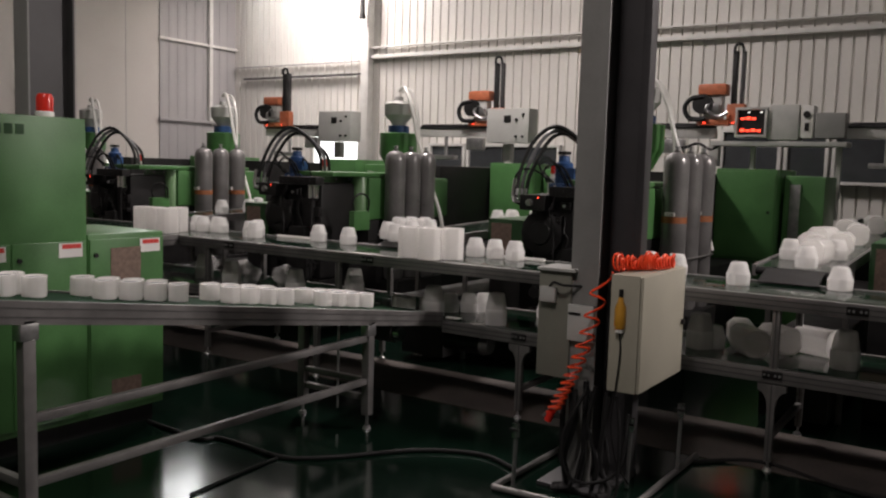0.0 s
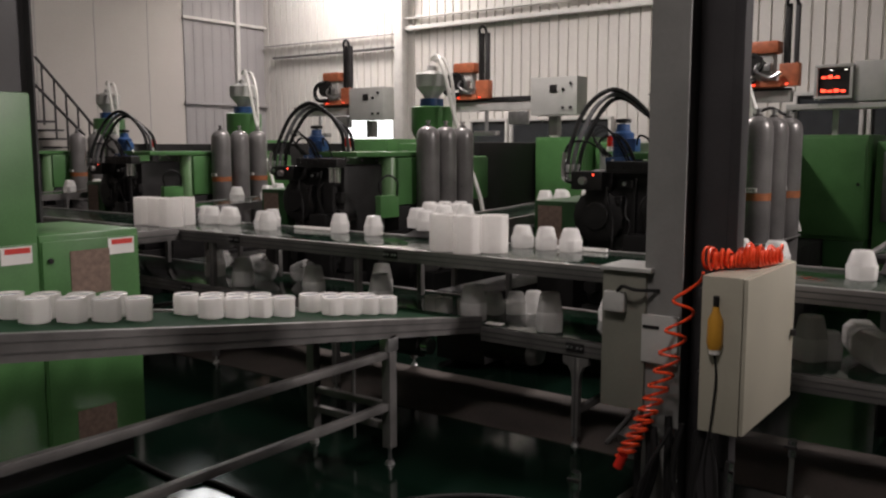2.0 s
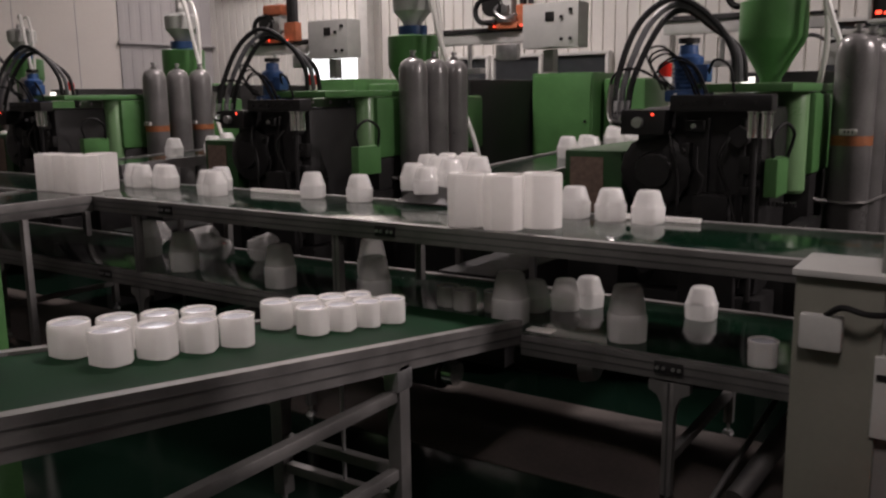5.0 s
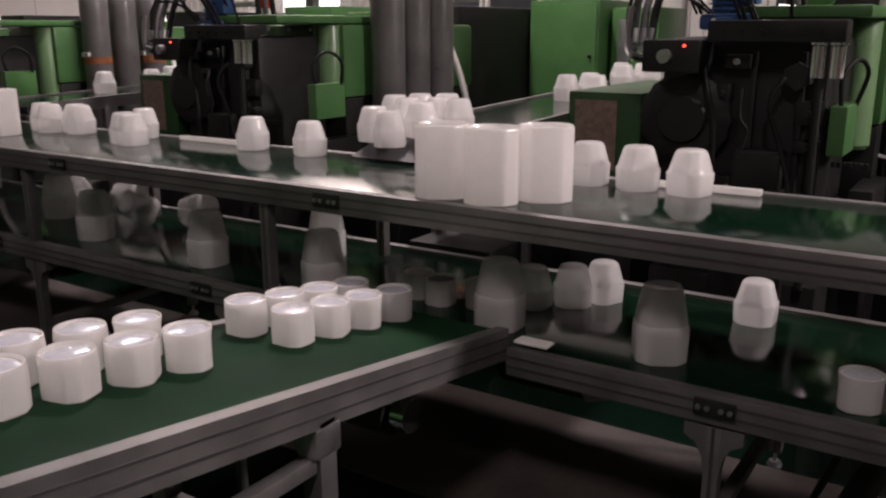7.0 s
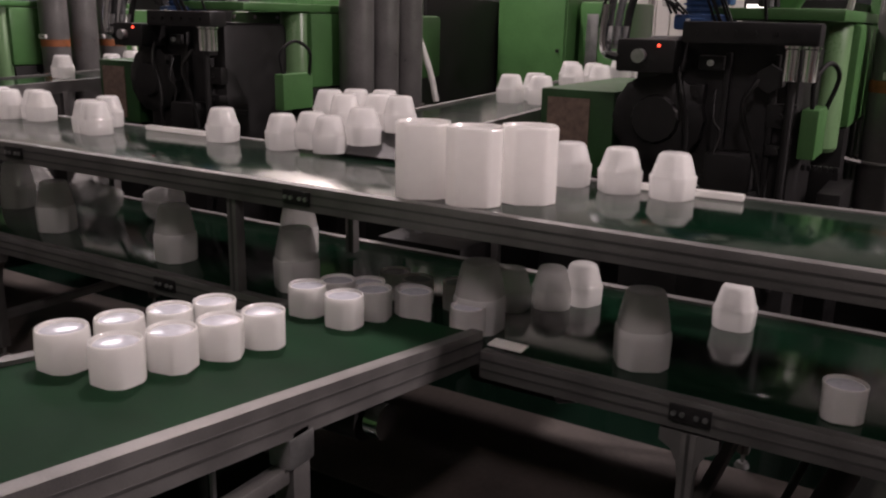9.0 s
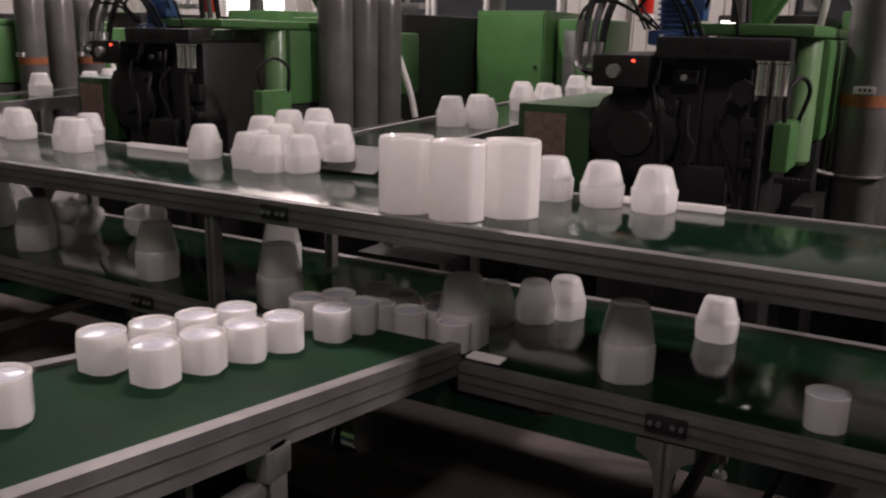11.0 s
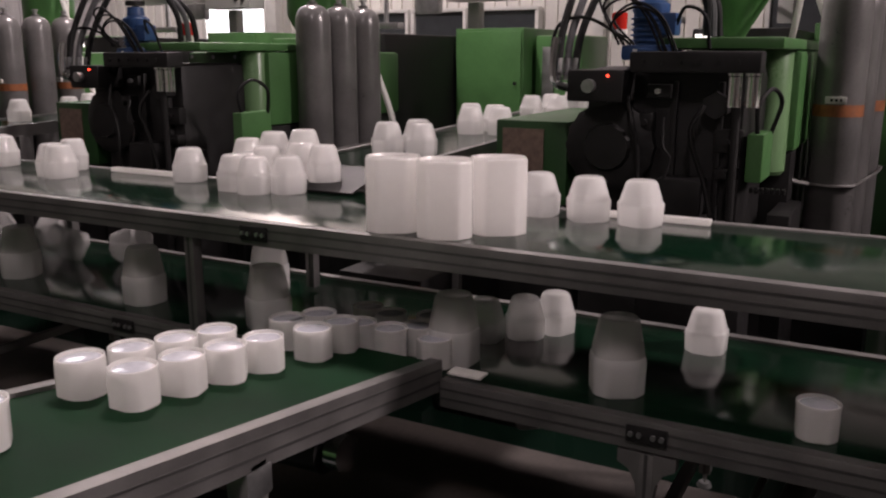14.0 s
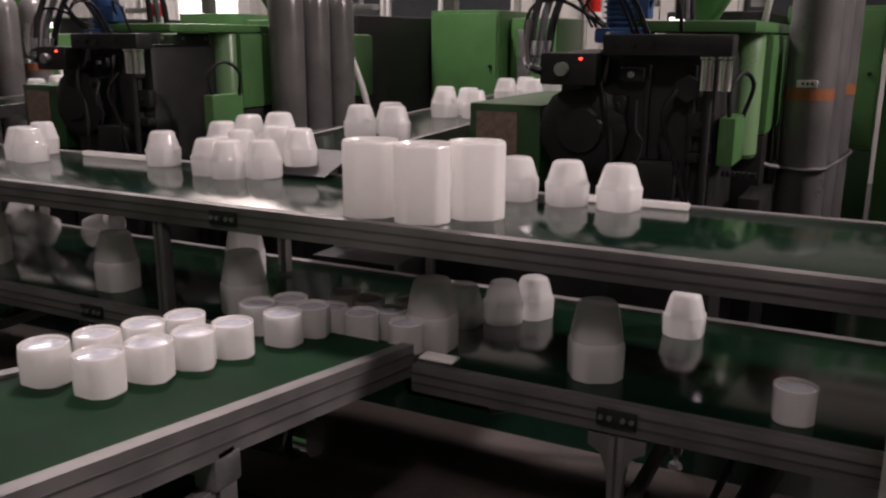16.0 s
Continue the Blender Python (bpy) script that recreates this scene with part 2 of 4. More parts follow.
# ---- shell of the hall ----
def shell():
    solid("floor", box(B(), -13, -11, -0.12, 9.5, 9.4, 0), FLOOR, "glossy dark green epoxy floor", "floor", kind="structure")
    solid("floor_strip", box(B(), -9, -0.02, 0.0, 9, 0.88, 0.006), CONCRETE, "stained bare concrete strip under the conveyor", "floor", kind="structure")
    solid("ceiling", box(B(), -13, -11, 7.6, 9.5, 9.4, 7.75), ROOF, "grey sheet roof of the hall", "ceiling", kind="structure")
    north = solid("wall_north", corrugated(-12.0, 9.5, 0.0, 7.6, 8.945, 0.19, 0.038), SHEET, "white corrugated sheet wall", "wall", kind="structure")
    part("backing", box(B(), -12.1, 8.99, 0, 9.5, 9.2, 7.6), PANEL, north)
    solid("wall_west", box(B(), -12.3, -11, 0, -12.0, 9.2, 7.6), PANEL, "plain cream panel wall", "wall", kind="structure")
    solid("wall_east", box(B(), 9.3, -11, 0, 9.5, 9.2, 7.6), PANEL, "plain cream panel wall", "wall", kind="structure")
    solid("wall_south", box(B(), -12.3, -11.2, 0, 9.5, -11, 7.6), PANEL, "plain cream panel wall", "wall", kind="structure")
    for i in range(9):
        solid("trim", box(B(), -12.0, -3.30 + 1.15 * i, 0, -11.996, -3.285 + 1.15 * i, 7.55), GREY_SHEET, "thin joint between the wall panels", "joint", kind="structure")
    bm = B()
    step, y0, y1 = 0.24, 6.75, 8.93
    k = int((y1 - y0) / step)
    for i in range(k):
        box(bm, -12.0, y0 + i * step, 0, -11.977, y0 + i * step + step * 0.6, 7.5, 0.003)
    box(bm, -12.0, y0, 0, -11.985, y1, 7.5)
    solid("wall_west_cladding", bm, GREY_SHEET, "blue-grey ribbed sheet cladding in the corner", "wall", kind="structure")
    for i, zz in enumerate((4.44, 2.7)):
        solid("trim", box(B(), -11.965, 6.7, zz, -11.90, 8.93, zz + 0.06, 0.008), (WHITE, GREY_SHEET)[i], "horizontal steel rail on the cladding", "rail", kind="structure")
    solid("trim", box(B(), -11.96, 8.06, 2.75, -11.88, 8.16, 7.5, 0.01), WHITE, "white vertical wall post", "post", kind="structure")
    # rails of the north wall
    solid("trim", box(B(), -7.85, 8.80, 4.08, 5.0, 8.91, 4.16, 0.01), WHITE, "white horizontal wall rail", "rail", kind="structure")
    solid("trim", box(B(), -7.85, 8.80, 4.30, 5.0, 8.91, 4.335, 0.006), WHITE, "thin white wall rail", "rail", kind="structure")
    solid("trim", box(B(), -11.6, 8.82, 3.76, -7.95, 8.91, 3.80, 0.006), ALU_DARK, "thin dark wall rail", "rail", kind="structure")
    solid("trim", box(B(), -11.9, 8.84, 4.04, -7.95, 8.91, 4.06, 0.004), GREY_SHEET, "thin grey wall rail", "rail", kind="structure")
    solid("trim", box(B(), -7.98, 8.72, 0, -7.78, 8.91, 7.5, 0.012), WHITE, "pale vertical wall post", "post", kind="structure")
    solid("trim", box(B(), -2.55, 8.78, 0, -2.40, 8.91, 7.5, 0.012), WHITE, "pale vertical wall post", "post", kind="structure")
    # low window band
    for i, (xa, xb, glass) in enumerate([(-9.35, -8.0, DAY), (-6.2, -5.35, GLASS), (-5.3, -4.4, GLASS), (-4.35, -3.3, GLASS), (-0.4, 0.55, GLASS), (0.6, 1.25, GLASS), (1.3, 2.3, GLASS), (2.35, 3.3, GLASS)]):
        win = solid("window_%d" % (i + 1), frame_bars(xa, xb, 1.35 if xa < -3 else 1.75, 2.62 if glass is DAY else (2.32 if xa < -3 else 2.6), 8.74, 8.90, 0.05), WHITE, "white framed low window in the sheet wall" if glass is GLASS else "bright daylit window with white frame", "window", kind="structure")
        part("pane", box(B(), xa + 0.05, 8.80, 1.40 if xa < -3 else 1.80, xb - 0.05, 8.82, 2.57 if glass is DAY else (2.27 if xa < -3 else 2.55)), glass, win)


def added_high_panes():
    # unseen glowing panes, added to put a bright reflection on the floor
    w = B()
    for z0, z1, y0, y1 in ((5.45, 5.52, 6.1, 7.9), (6.9, 6.97, 6.1, 7.9), (5.52, 6.9, 6.1, 6.17), (5.52, 6.9, 7.83, 7.9), (5.52, 6.9, 6.97, 7.03)):
        box(w, -11.96, y0, z0, -11.86, y1, z1, 0.006)
    win = solid("window_9", w, WHITE, "unseen glowing panes added for the bright floor reflection", "window", kind="structure")
    for y0, y1 in ((6.17, 6.97), (7.03, 7.83)):
        part("pane", box(B(), -11.93, y0, 5.52, -11.91, y1, 6.9), HIGH_GLOW, win)


def frame_bars(xa, xb, za, zb, ya, yb, w):
    bm = B()
    box(bm, xa, ya, za, xb, yb, za + w, 0.006)
    box(bm, xa, ya, zb - w, xb, yb, zb, 0.006)
    box(bm, xa, ya, za + w, xa + w, yb, zb - w, 0.006)
    box(bm, xb - w, ya, za + w, xb, yb, zb - w, 0.006)
    return bm


def corrugated(xa, xb, za, zb, y, pitch, depth):
    bm = B()
    x, cols = xa, []
    while x < xb:
        for dx, dy in ((0, 0), (pitch * 0.78, 0), (pitch * 0.81, depth), (pitch * 0.95, depth)):
            cols.append((x + dx, y + dy))
        x += pitch
    lo = [bm.verts.new((a, b, za)) for a, b in cols]
    hi = [bm.verts.new((a, b, zb)) for a, b in cols]
    for i in range(len(cols) - 1):
        bm.faces.new((lo[i], lo[i + 1], hi[i + 1], hi[i]))
    return bm


def high_bay_fixture():
    for lx, ly, lz, w, tgt in LAMPS:
        # made-up shade for each added lamp, out of view
        lamp = thing("high_bay_fixture", "unseen grey lamp shade added above a placed light", "lamp", (lx, ly, lz), "high bay lamps")
        lathe_bm = lathe(B(), [(0.06, 0.34), (0.12, 0.30), (0.30, 0.06), (0.32, 0.0), (0.30, 0.0), (0.10, 0.24)], 20)
        part("shade", lathe_bm, GREY_BOX, lamp)
        part("rod", rod(B(), (0, 0, 0.3), (0, 0, 7.6 - lz), 0.015, 8), STEEL, lamp)


def hanging_bracket():
    h = thing("wall_pipe", "dark pipe end hanging down beside the wall post", "pipe", (-7.86, 8.60, 0), "wall pipes")
    part("tube", rod(B(), (0, 0, 4.98), (0, 0, 7.58), 0.055, 12), PILLAR_DARK, h)
    part("collar", rod(B(), (0, 0, 4.88), (0, 0, 4.975), 0.075, 12, 0.06), BLACK, h)


def handrail():
    """Stair rails climbing along the west wall."""
    h = thing("stair_handrail", "thin dark steel stair handrail beside the wall", "handrail", (0, 0, 0))
    for y0, z0, y1, z1 in ((3.37, 3.36, 4.43, 2.17), (3.34, 2.88, 4.22, 2.02)):
        part("rail", rod(B(), (-11.6, y0, z0), (-11.6, y1, z1), 0.025, 10), PILLAR_DARK, h)
    for k in range(5):
        s_ = 0.1 + 0.2 * k
        y, z = 3.37 + (1.06) * s_, 3.36 + (-1.19) * s_
        part("baluster", rod(B(), (-11.6, y, max(0.0, z - 1.05)), (-11.6, y, z), 0.018, 8), PILLAR_DARK, h)
    bm = B()
    for k in range(9):
        s_ = k / 8
        y, z = 3.37 + (1.06) * s_, 3.36 + (-1.19) * s_ - 1.1
        box(bm, -11.95, y - 0.16, z - 0.03, -11.3, y + 0.16, z)
    part("treads", bm, PILLAR_DARK, h)


shell()
handrail()
hanging_bracket()
added_high_panes()
high_bay_fixture()


# ---- conveyors ----
TOP, LOW = 1.10, 0.63          # belt heights of the two tiers
SLOPE = -0.14                  # fall of the feeding conveyor towards the main one
PITCH = 3.33                   # from machine to machine


def profile_rail(parent, x0, x1, y, z, h=0.085, w=0.04, name="rail"):
    """Aluminium rail along x with two slots on its outer face; z is its top."""
    s = 1 if w > 0 else -1
    bm = B()
    box(bm, x0, min(y, y + w), z - h, x1, max(y, y + w), z, 0.003)
    rail = part(name, bm, ALU, parent)
    for dz in (0.024, 0.056):
        part("slot", box(B(), x0, y - s * 0.002, z - dz - 0.008, x1, y + s * 0.004, z - dz), ALU_DARK, rail)
    return rail


def bracket(parent, x, y, z, name="bracket"):
    b = part(name, box(B(), x - 0.06, y - 0.010, z - 0.062, x + 0.06, y - 0.003, z - 0.010, 0.003), BLACK, parent, "dark steel joint plate")
    for dx in (-0.045, -0.02, 0.02, 0.045):
        part("bolt", rod(B(), (x + dx, y - 0.018, z - 0.036), (x + dx, y - 0.010, z - 0.036), 0.008, 8), STEEL, b)
    return b


def post(parent, x, y, z0, z1, w=0.045, foot=True):
    p = part("leg", box(B(), x - w / 2, y - w / 2, z0, x + w / 2, y + w / 2, z1, 0.004), ALU, parent)
    part("slot", box(B(), x - 0.005, y - w / 2 - 0.002, z0, x + 0.005, y - w / 2 + 0.002, z1), ALU_DARK, p)
    if foot:
        bm = rod(B(), (x, y, 0.0), (x, y, 0.018), 0.03, 12, 0.022)
        rod(bm, (x, y, 0.018), (x, y, z0 + 0.004), 0.008, 8)
        part("foot", bm, STEEL, p)
    return p


def gusset(parent, x, y, z):
    """Curved knee plates where a leg meets the rail."""
    bm = B()
    for s in (-1, 1):
        pts = [(x + s * 0.022, z - 0.16), (x + s * 0.03, z - 0.10), (x + s * 0.05, z - 0.06), (x + s * 0.085, z - 0.04), (x + s * 0.085, z), (x + s * 0.022, z)]
        f = [bm.verts.new((a, y - 0.02, b)) for a, b in pts]
        g = [bm.verts.new((a, y + 0.02, b)) for a, b in pts]
        bm.faces.new(f)
        bm.faces.new(g[::-1])
        for i in range(6):
            bm.faces.new((f[i], g[i], g[(i + 1) % 6], f[(i + 1) % 6]))
    return part("gusset", bm, ALU, parent)


def main_conveyor():
    c = thing("two_tier_conveyor", "long two-tier conveyor with green belts and aluminium frame", "conveyor", (0, 0, 0))
    x0, x1 = -7.6, 6.2
    part("upper_belt", box(B(), x0, 0.0, TOP - 0.006, x1, 0.70, TOP, 0.002), BELT, c, "shiny dark green upper belt")
    part("upper_bed", box(B(), x0, 0.0, TOP - 0.05, x1, 0.70, TOP - 0.012), ALU_DARK, c)
    part("lower_belt", box(B(), x0, 0.015, LOW - 0.006, x1, 0.90, LOW, 0.002), BELT, c, "shiny dark green lower belt")
    part("lower_bed", box(B(), x0, 0.015, LOW - 0.05, x1, 0.90, LOW - 0.012), ALU_DARK, c)
    profile_rail(c, x0, x1, -0.045, TOP + 0.006, 0.088, 0.042, "upper_front_rail")
    profile_rail(c, x0, x1, 0.745, TOP + 0.006, 0.088, -0.042, "upper_rear_rail")
    profile_rail(c, 0.002, x1, -0.03, LOW + 0.022, 0.092, 0.042, "lower_front_rail")
    profile_rail(c, x0, -0.66, -0.03, LOW + 0.022, 0.092, 0.042, "lower_front_rail")
    profile_rail(c, x0, x1, 0.945, LOW + 0.012, 0.088, -0.042, "lower_rear_rail")
    for x in (-6.2, -4.3, -2.68, -1.07, 2.45, 4.2):
        for y in (-0.005, 0.72):
            post(c, x, y, LOW + 0.013, TOP - 0.083, foot=False)
    for x in (-6.2, -4.3, -2.68, -1.30, 0.68, 2.45, 4.2):
        for y in (-0.005, 0.925):
            post(c, x, y, 0.06, LOW - 0.078)
            gusset(c, x, y, LOW - 0.078)
        part("cross_bar", box(B(), x - 0.02, 0.018, 0.20, x + 0.02, 0.90, 0.24, 0.004), ALU, c)
    for x in (-4.1, -2.35, -0.73, 2.9):
        bracket(c, x, -0.045, TOP)
    for x in (-3.0, -1.45, 0.68, 2.45, 4.2):
        bracket(c, x, -0.03, LOW + 0.018)
    # fitting at the joint of the two conveyors; its shine is put in as white colour
    bm = box(B(), 0.02, -0.015, LOW + 0.040, 0.14, 0.045, LOW + 0.048, 0.003)
    part("end_cap", bm, LABEL, c, "end cap coloured white for its shine")
    # chains and drive below
    d = part("drive_motor", rod(B(), (-0.25, 0.45, 0.40), (0.10, 0.45, 0.40), 0.085, 18), BLACK, c)
    part("fan_cover", rod(B(), (0.10, 0.45, 0.40), (0.17, 0.45, 0.40), 0.09, 18, 0.07), STEEL, d)


def feed_conveyor():
    c = thing("feed_conveyor", "inclined conveyor with green belt feeding the lower tier", "conveyor", (0, 0, 0))
    ya, yb, w = -4.6, -0.01, 0.62

    def slab(y0, y1, xa, xb, up, down):
        bm = B()
        vs = [bm.verts.new((x, y, 0.70 + SLOPE * y + dz)) for y in (y0, y1) for x in (xa, xb) for dz in (down, up)]
        for q in ((0, 1, 3, 2), (4, 6, 7, 5), (0, 4, 5, 1), (2, 3, 7, 6), (1, 5, 7, 3), (0, 2, 6, 4)):
            bm.faces.new([vs[i] for i in q])
        return bm
    part("belt", slab(ya, yb, -w, -0.042, 0, -0.006), BELT_MATT, c, "matt dark green belt")
    part("bed", slab(ya, yb, -w, -0.042, -0.012, -0.06), ALU_DARK, c)
    for xa, xb, so, si in ((-0.042, 0.0, 0.002, -0.004), (-w - 0.042, -w, 0, 0)):
        r = part("side_rail", slab(ya, yb, xa, xb, 0.012, -0.094), ALU, c)
        if so:
            for a, b in ((-0.016, -0.022), (-0.056, -0.064)):
                part("slot", slab(ya, yb, -0.003, 0.002, a, b), ALU_DARK, r)
    part("end_roller", rod(B(), (-w, -0.02, 0.672), (-0.042, -0.02, 0.672), 0.026, 14), STEEL, c)
    for y, x in ((-0.90, -0.03), (-0.90, -0.63), (-3.36, -0.03), (-3.36, -0.63)):
        top = 0.70 + SLOPE * y - 0.078
        p = part("leg", box(B(), x - 0.03, y - 0.03, 0.10, x + 0.03, y + 0.03, top + 0.005, 0.004), ALU, c)
        part("bracket", box(B(), x - 0.034, y - 0.045, top - 0.09, x + 0.034, y + 0.045, top - 0.01, 0.01), STEEL, p)
        f = rod(B(), (x, y, 0.0), (x, y, 0.02), 0.03, 12, 0.024)
        rod(f, (x, y, 0.02), (x, y, 0.104), 0.011, 8)
        part("foot", f, STEEL, p)
    for x in (-0.03,):
        for z in (0.62, 0.32):
            part("stretcher", box(B(), x - 0.02, -3.33, z, x + 0.02, -0.93, z + 0.042, 0.004), ALU, c)
    for y in (-0.90, -3.36):
        for z in (0.42, 0.30):
            part("cross_bar", box(B(), -0.60, y - 0.02, z - 0.1, -0.06, y + 0.02, z - 0.06, 0.004), ALU, c)
    part("tension_rod", rod(B(), (-0.3, -0.9, 0.1), (-0.3, -0.9, 0.74), 0.008, 8), STEEL, c)
    m = part("drive_motor", rod(B(), (-0.30, -0.55, 0.62), (-0.06, -0.55, 0.62), 0.07, 18), BLACK, c)
    part("gear_case", rod(B(), (-0.045, -0.55, 0.62), (0.0, -0.55, 0.62), 0.05, 18), CHROME, m)


def branch_conveyor():
    c = thing("branch_conveyor", "narrow green belt conveyor beside a moulding machine", "conveyor", (0, 0, 0), "branch conveyors")

    def zb(y):
        return 1.165 + 0.03 * y

    def slab(xa, xb, up, down, y0=0.86, y1=6.2):
        bm = B()
        vs = [bm.verts.new((x, y, zb(y) + dz)) for y in (y0, y1) for x in (xa, xb) for dz in (down, up)]
        for q in ((0, 1, 3, 2), (4, 6, 7, 5), (0, 4, 5, 1), (2, 3, 7, 6), (1, 5, 7, 3), (0, 2, 6, 4)):
            bm.faces.new([vs[i] for i in q])
        return bm
    part("belt", slab(-1.22, -0.70, 0, -0.006), BELT, c)
    part("bed", slab(-1.22, -0.70, -0.012, -0.05), ALU_DARK, c)
    part("side_rail", slab(-1.25, -1.221, 0.01, -0.07), ALU, c)
    part("side_rail", slab(-0.699, -0.67, 0.01, -0.07), ALU, c)
    part("end_roller", rod(B(), (-1.22, 0.86, zb(0.86) - 0.03), (-0.70, 0.86, zb(0.86) - 0.03), 0.028, 14), BLACK, c)
    bm = B()
    vs = [bm.verts.new(p) for p in ((-1.15, 0.60, TOP + 0.012), (-0.76, 0.60, TOP + 0.012), (-0.76, 0.85, zb(0.85) - 0.005), (-1.15, 0.85, zb(0.85) - 0.005),
                                     (-1.15, 0.60, TOP + 0.006), (-0.76, 0.60, TOP + 0.006), (-0.76, 0.85, zb(0.85) - 0.012), (-1.15, 0.85, zb(0.85) - 0.012))]
    for q in ((0, 1, 2, 3), (7, 6, 5, 4), (0, 4, 5, 1), (1, 5, 6, 2), (2, 6, 7, 3), (3, 7, 4, 0)):
        bm.faces.new([vs[i] for i in q])
    part("chute", bm, BLACK, c, "black slide plate")
    # added black box: keeps the bright wall out of the floor's reflection
    part("under_tray", box(B(), -1.20, 1.10, 0.05, -0.72, 5.9, 0.62, 0.01), BLACK, c, "black box added under the belt to block floor reflections")
    for y in (1.4, 3.6, 5.8):
        for x in (-1.235, -0.685):
            part("leg", box(B(), x - 0.02, y - 0.02, 0, x + 0.02, y + 0.02, zb(y) - 0.065, 0.004), ALU, c)
    for k in (-1, 1, 2):
        copy_thing(c, pose(-PITCH * k, 0, 0))


def side_conveyor():
    """The feeding conveyor that meets the upper tier far down the line."""
    c = thing("side_conveyor", "aluminium conveyor with green belt meeting the upper tier", "conveyor", (-3.05, 0, 0))
    part("belt", box(B(), -0.68, -3.2, TOP - 0.002, -0.042, -0.05, TOP + 0.004), BELT, c)
    for xa in (-0.042, -0.722):
        r = part("side_rail", box(B(), xa, -3.2, TOP - 0.085, xa + 0.042, -0.05, TOP + 0.015, 0.003), ALU, c)
        part("slot", box(B(), xa + 0.039, -3.2, TOP - 0.045, xa + 0.044, -0.05, TOP - 0.03), ALU_DARK, r)
    for y in (-0.5, -2.6):
        for x in (-0.02, -0.70):
            part("leg", box(B(), x - 0.02, y - 0.02, 0, x + 0.02, y + 0.02, TOP - 0.08, 0.004), ALU, c)


main_conveyor()
feed_conveyor()
branch_conveyor()
side_conveyor()


# ---- pillar and its boxes ----
def pillar(x, y, name_label):
    p = thing("steel_pillar", name_label, "pillar", (x, y, 0), "steel pillars")
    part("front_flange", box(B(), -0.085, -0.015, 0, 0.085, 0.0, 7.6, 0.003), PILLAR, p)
    # web and rear flange in darker grey: shade behind the flange put into colour
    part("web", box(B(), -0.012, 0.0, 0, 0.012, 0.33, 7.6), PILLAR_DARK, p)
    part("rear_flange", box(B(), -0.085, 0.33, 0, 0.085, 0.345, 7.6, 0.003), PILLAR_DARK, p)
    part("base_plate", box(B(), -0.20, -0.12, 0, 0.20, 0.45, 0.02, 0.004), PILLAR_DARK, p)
    return p


def boxes_at_pillar():
    pillar(1.60, -0.985, "grey painted steel beam pillar with web darkened for shade")
    duct = thing("cable_duct", "dark upright cable duct beside the steel pillar", "duct", (1.735, -0.70, 0))
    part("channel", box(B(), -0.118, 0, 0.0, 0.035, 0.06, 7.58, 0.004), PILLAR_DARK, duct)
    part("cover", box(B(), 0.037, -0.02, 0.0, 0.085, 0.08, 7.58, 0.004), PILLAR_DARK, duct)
    c = thing("control_cabinet", "cream steel control cabinet on the pillar", "cabinet", (1.81, -1.115, 0.632))
    part("body", box(B(), 0, 0, 0, 0.165, 0.72, 0.645, 0.006), CREAM, c)
    d = part("door", box(B(), 0.166, 0.004, 0.004, 0.184, 0.716, 0.641, 0.006), CREAM, c)
    part("lock", box(B(), 0.184, 0.66, 0.30, 0.205, 0.69, 0.33, 0.004), BLACK, d, "black door lock")
    part("mounting_bar", box(B(), -0.12, 0.30, 0.12, -0.002, 0.34, 0.16), PILLAR_DARK, c)
    part("mounting_bar", box(B(), -0.12, 0.30, 0.50, -0.002, 0.34, 0.54), PILLAR_DARK, c)
    # hand lamp hung at its side
    h = thing("hand_switch", "yellow hand switch hanging on a black cable", "switch", (1.875, -1.13, 1.06))
    part("body", lathe(B(), [(0.0, 0.10), (0.012, 0.098), (0.016, 0.075), (0.030, 0.045), (0.032, -0.05), (0.026, -0.075), (0.0, -0.078)], 16), YELLOW, h)
    part("neck", rod(B(), (0, 0, 0.097), (0, 0.0, 0.14), 0.012, 10), BLACK, h)
    part("window", lathe(B(), [(0.0, -0.076), (0.024, -0.074), (0.022, -0.095), (0.0, -0.098)], 14), LABEL, h)
    part("cable", sweep(B(), [(0, 0, -0.09), (0.012, -0.005, -0.2), (-0.005, 0, -0.4), (-0.03, 0.02, -0.62), (-0.02, 0.10, -0.85), (0.02, 0.2, -1.0)], 0.005), RUBBER, h)
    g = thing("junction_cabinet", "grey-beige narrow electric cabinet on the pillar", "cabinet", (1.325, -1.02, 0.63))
    # darker and greener than the cream control cabinet
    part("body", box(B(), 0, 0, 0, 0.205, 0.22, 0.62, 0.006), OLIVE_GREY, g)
    part("top_sheet", box(B(), -0.006, -0.02, 0.622, 0.235, 0.23, 0.640, 0.004), GREY_BOX, g)
    part("socket_box", box(B(), 0.02, -0.035, 0.44, 0.12, -0.001, 0.53, 0.008), GREY_BOX, g, "small white socket box")
    part("cable", sweep(B(), [(0.08, -0.02, 0.53), (0.12, -0.05, 0.56), (0.18, -0.05, 0.55), (0.26, 0.02, 0.545)], 0.008), RUBBER, g)
    s = thing("switch_plate", "grey switch box on the pillar flange", "switch", (1.60, -1.0, 0.98))
    part("body", box(B(), -0.082, -0.03, -0.12, 0.082, -0.001, 0.09, 0.006), GREY_BOX, s)
    part("slot", box(B(), -0.075, -0.033, 0.03, 0.0, -0.0295, 0.045), BLACK, s)
    # orange coil hose
    bm, pts = B(), []
    for i in range(420):
        a, s_ = i * 0.56 + 0.5 * math.sin(i * 0.07), i / 419
        r = 0.040 + 0.007 * math.sin(i * 0.19) + 0.004 * math.sin(i * 0.53)
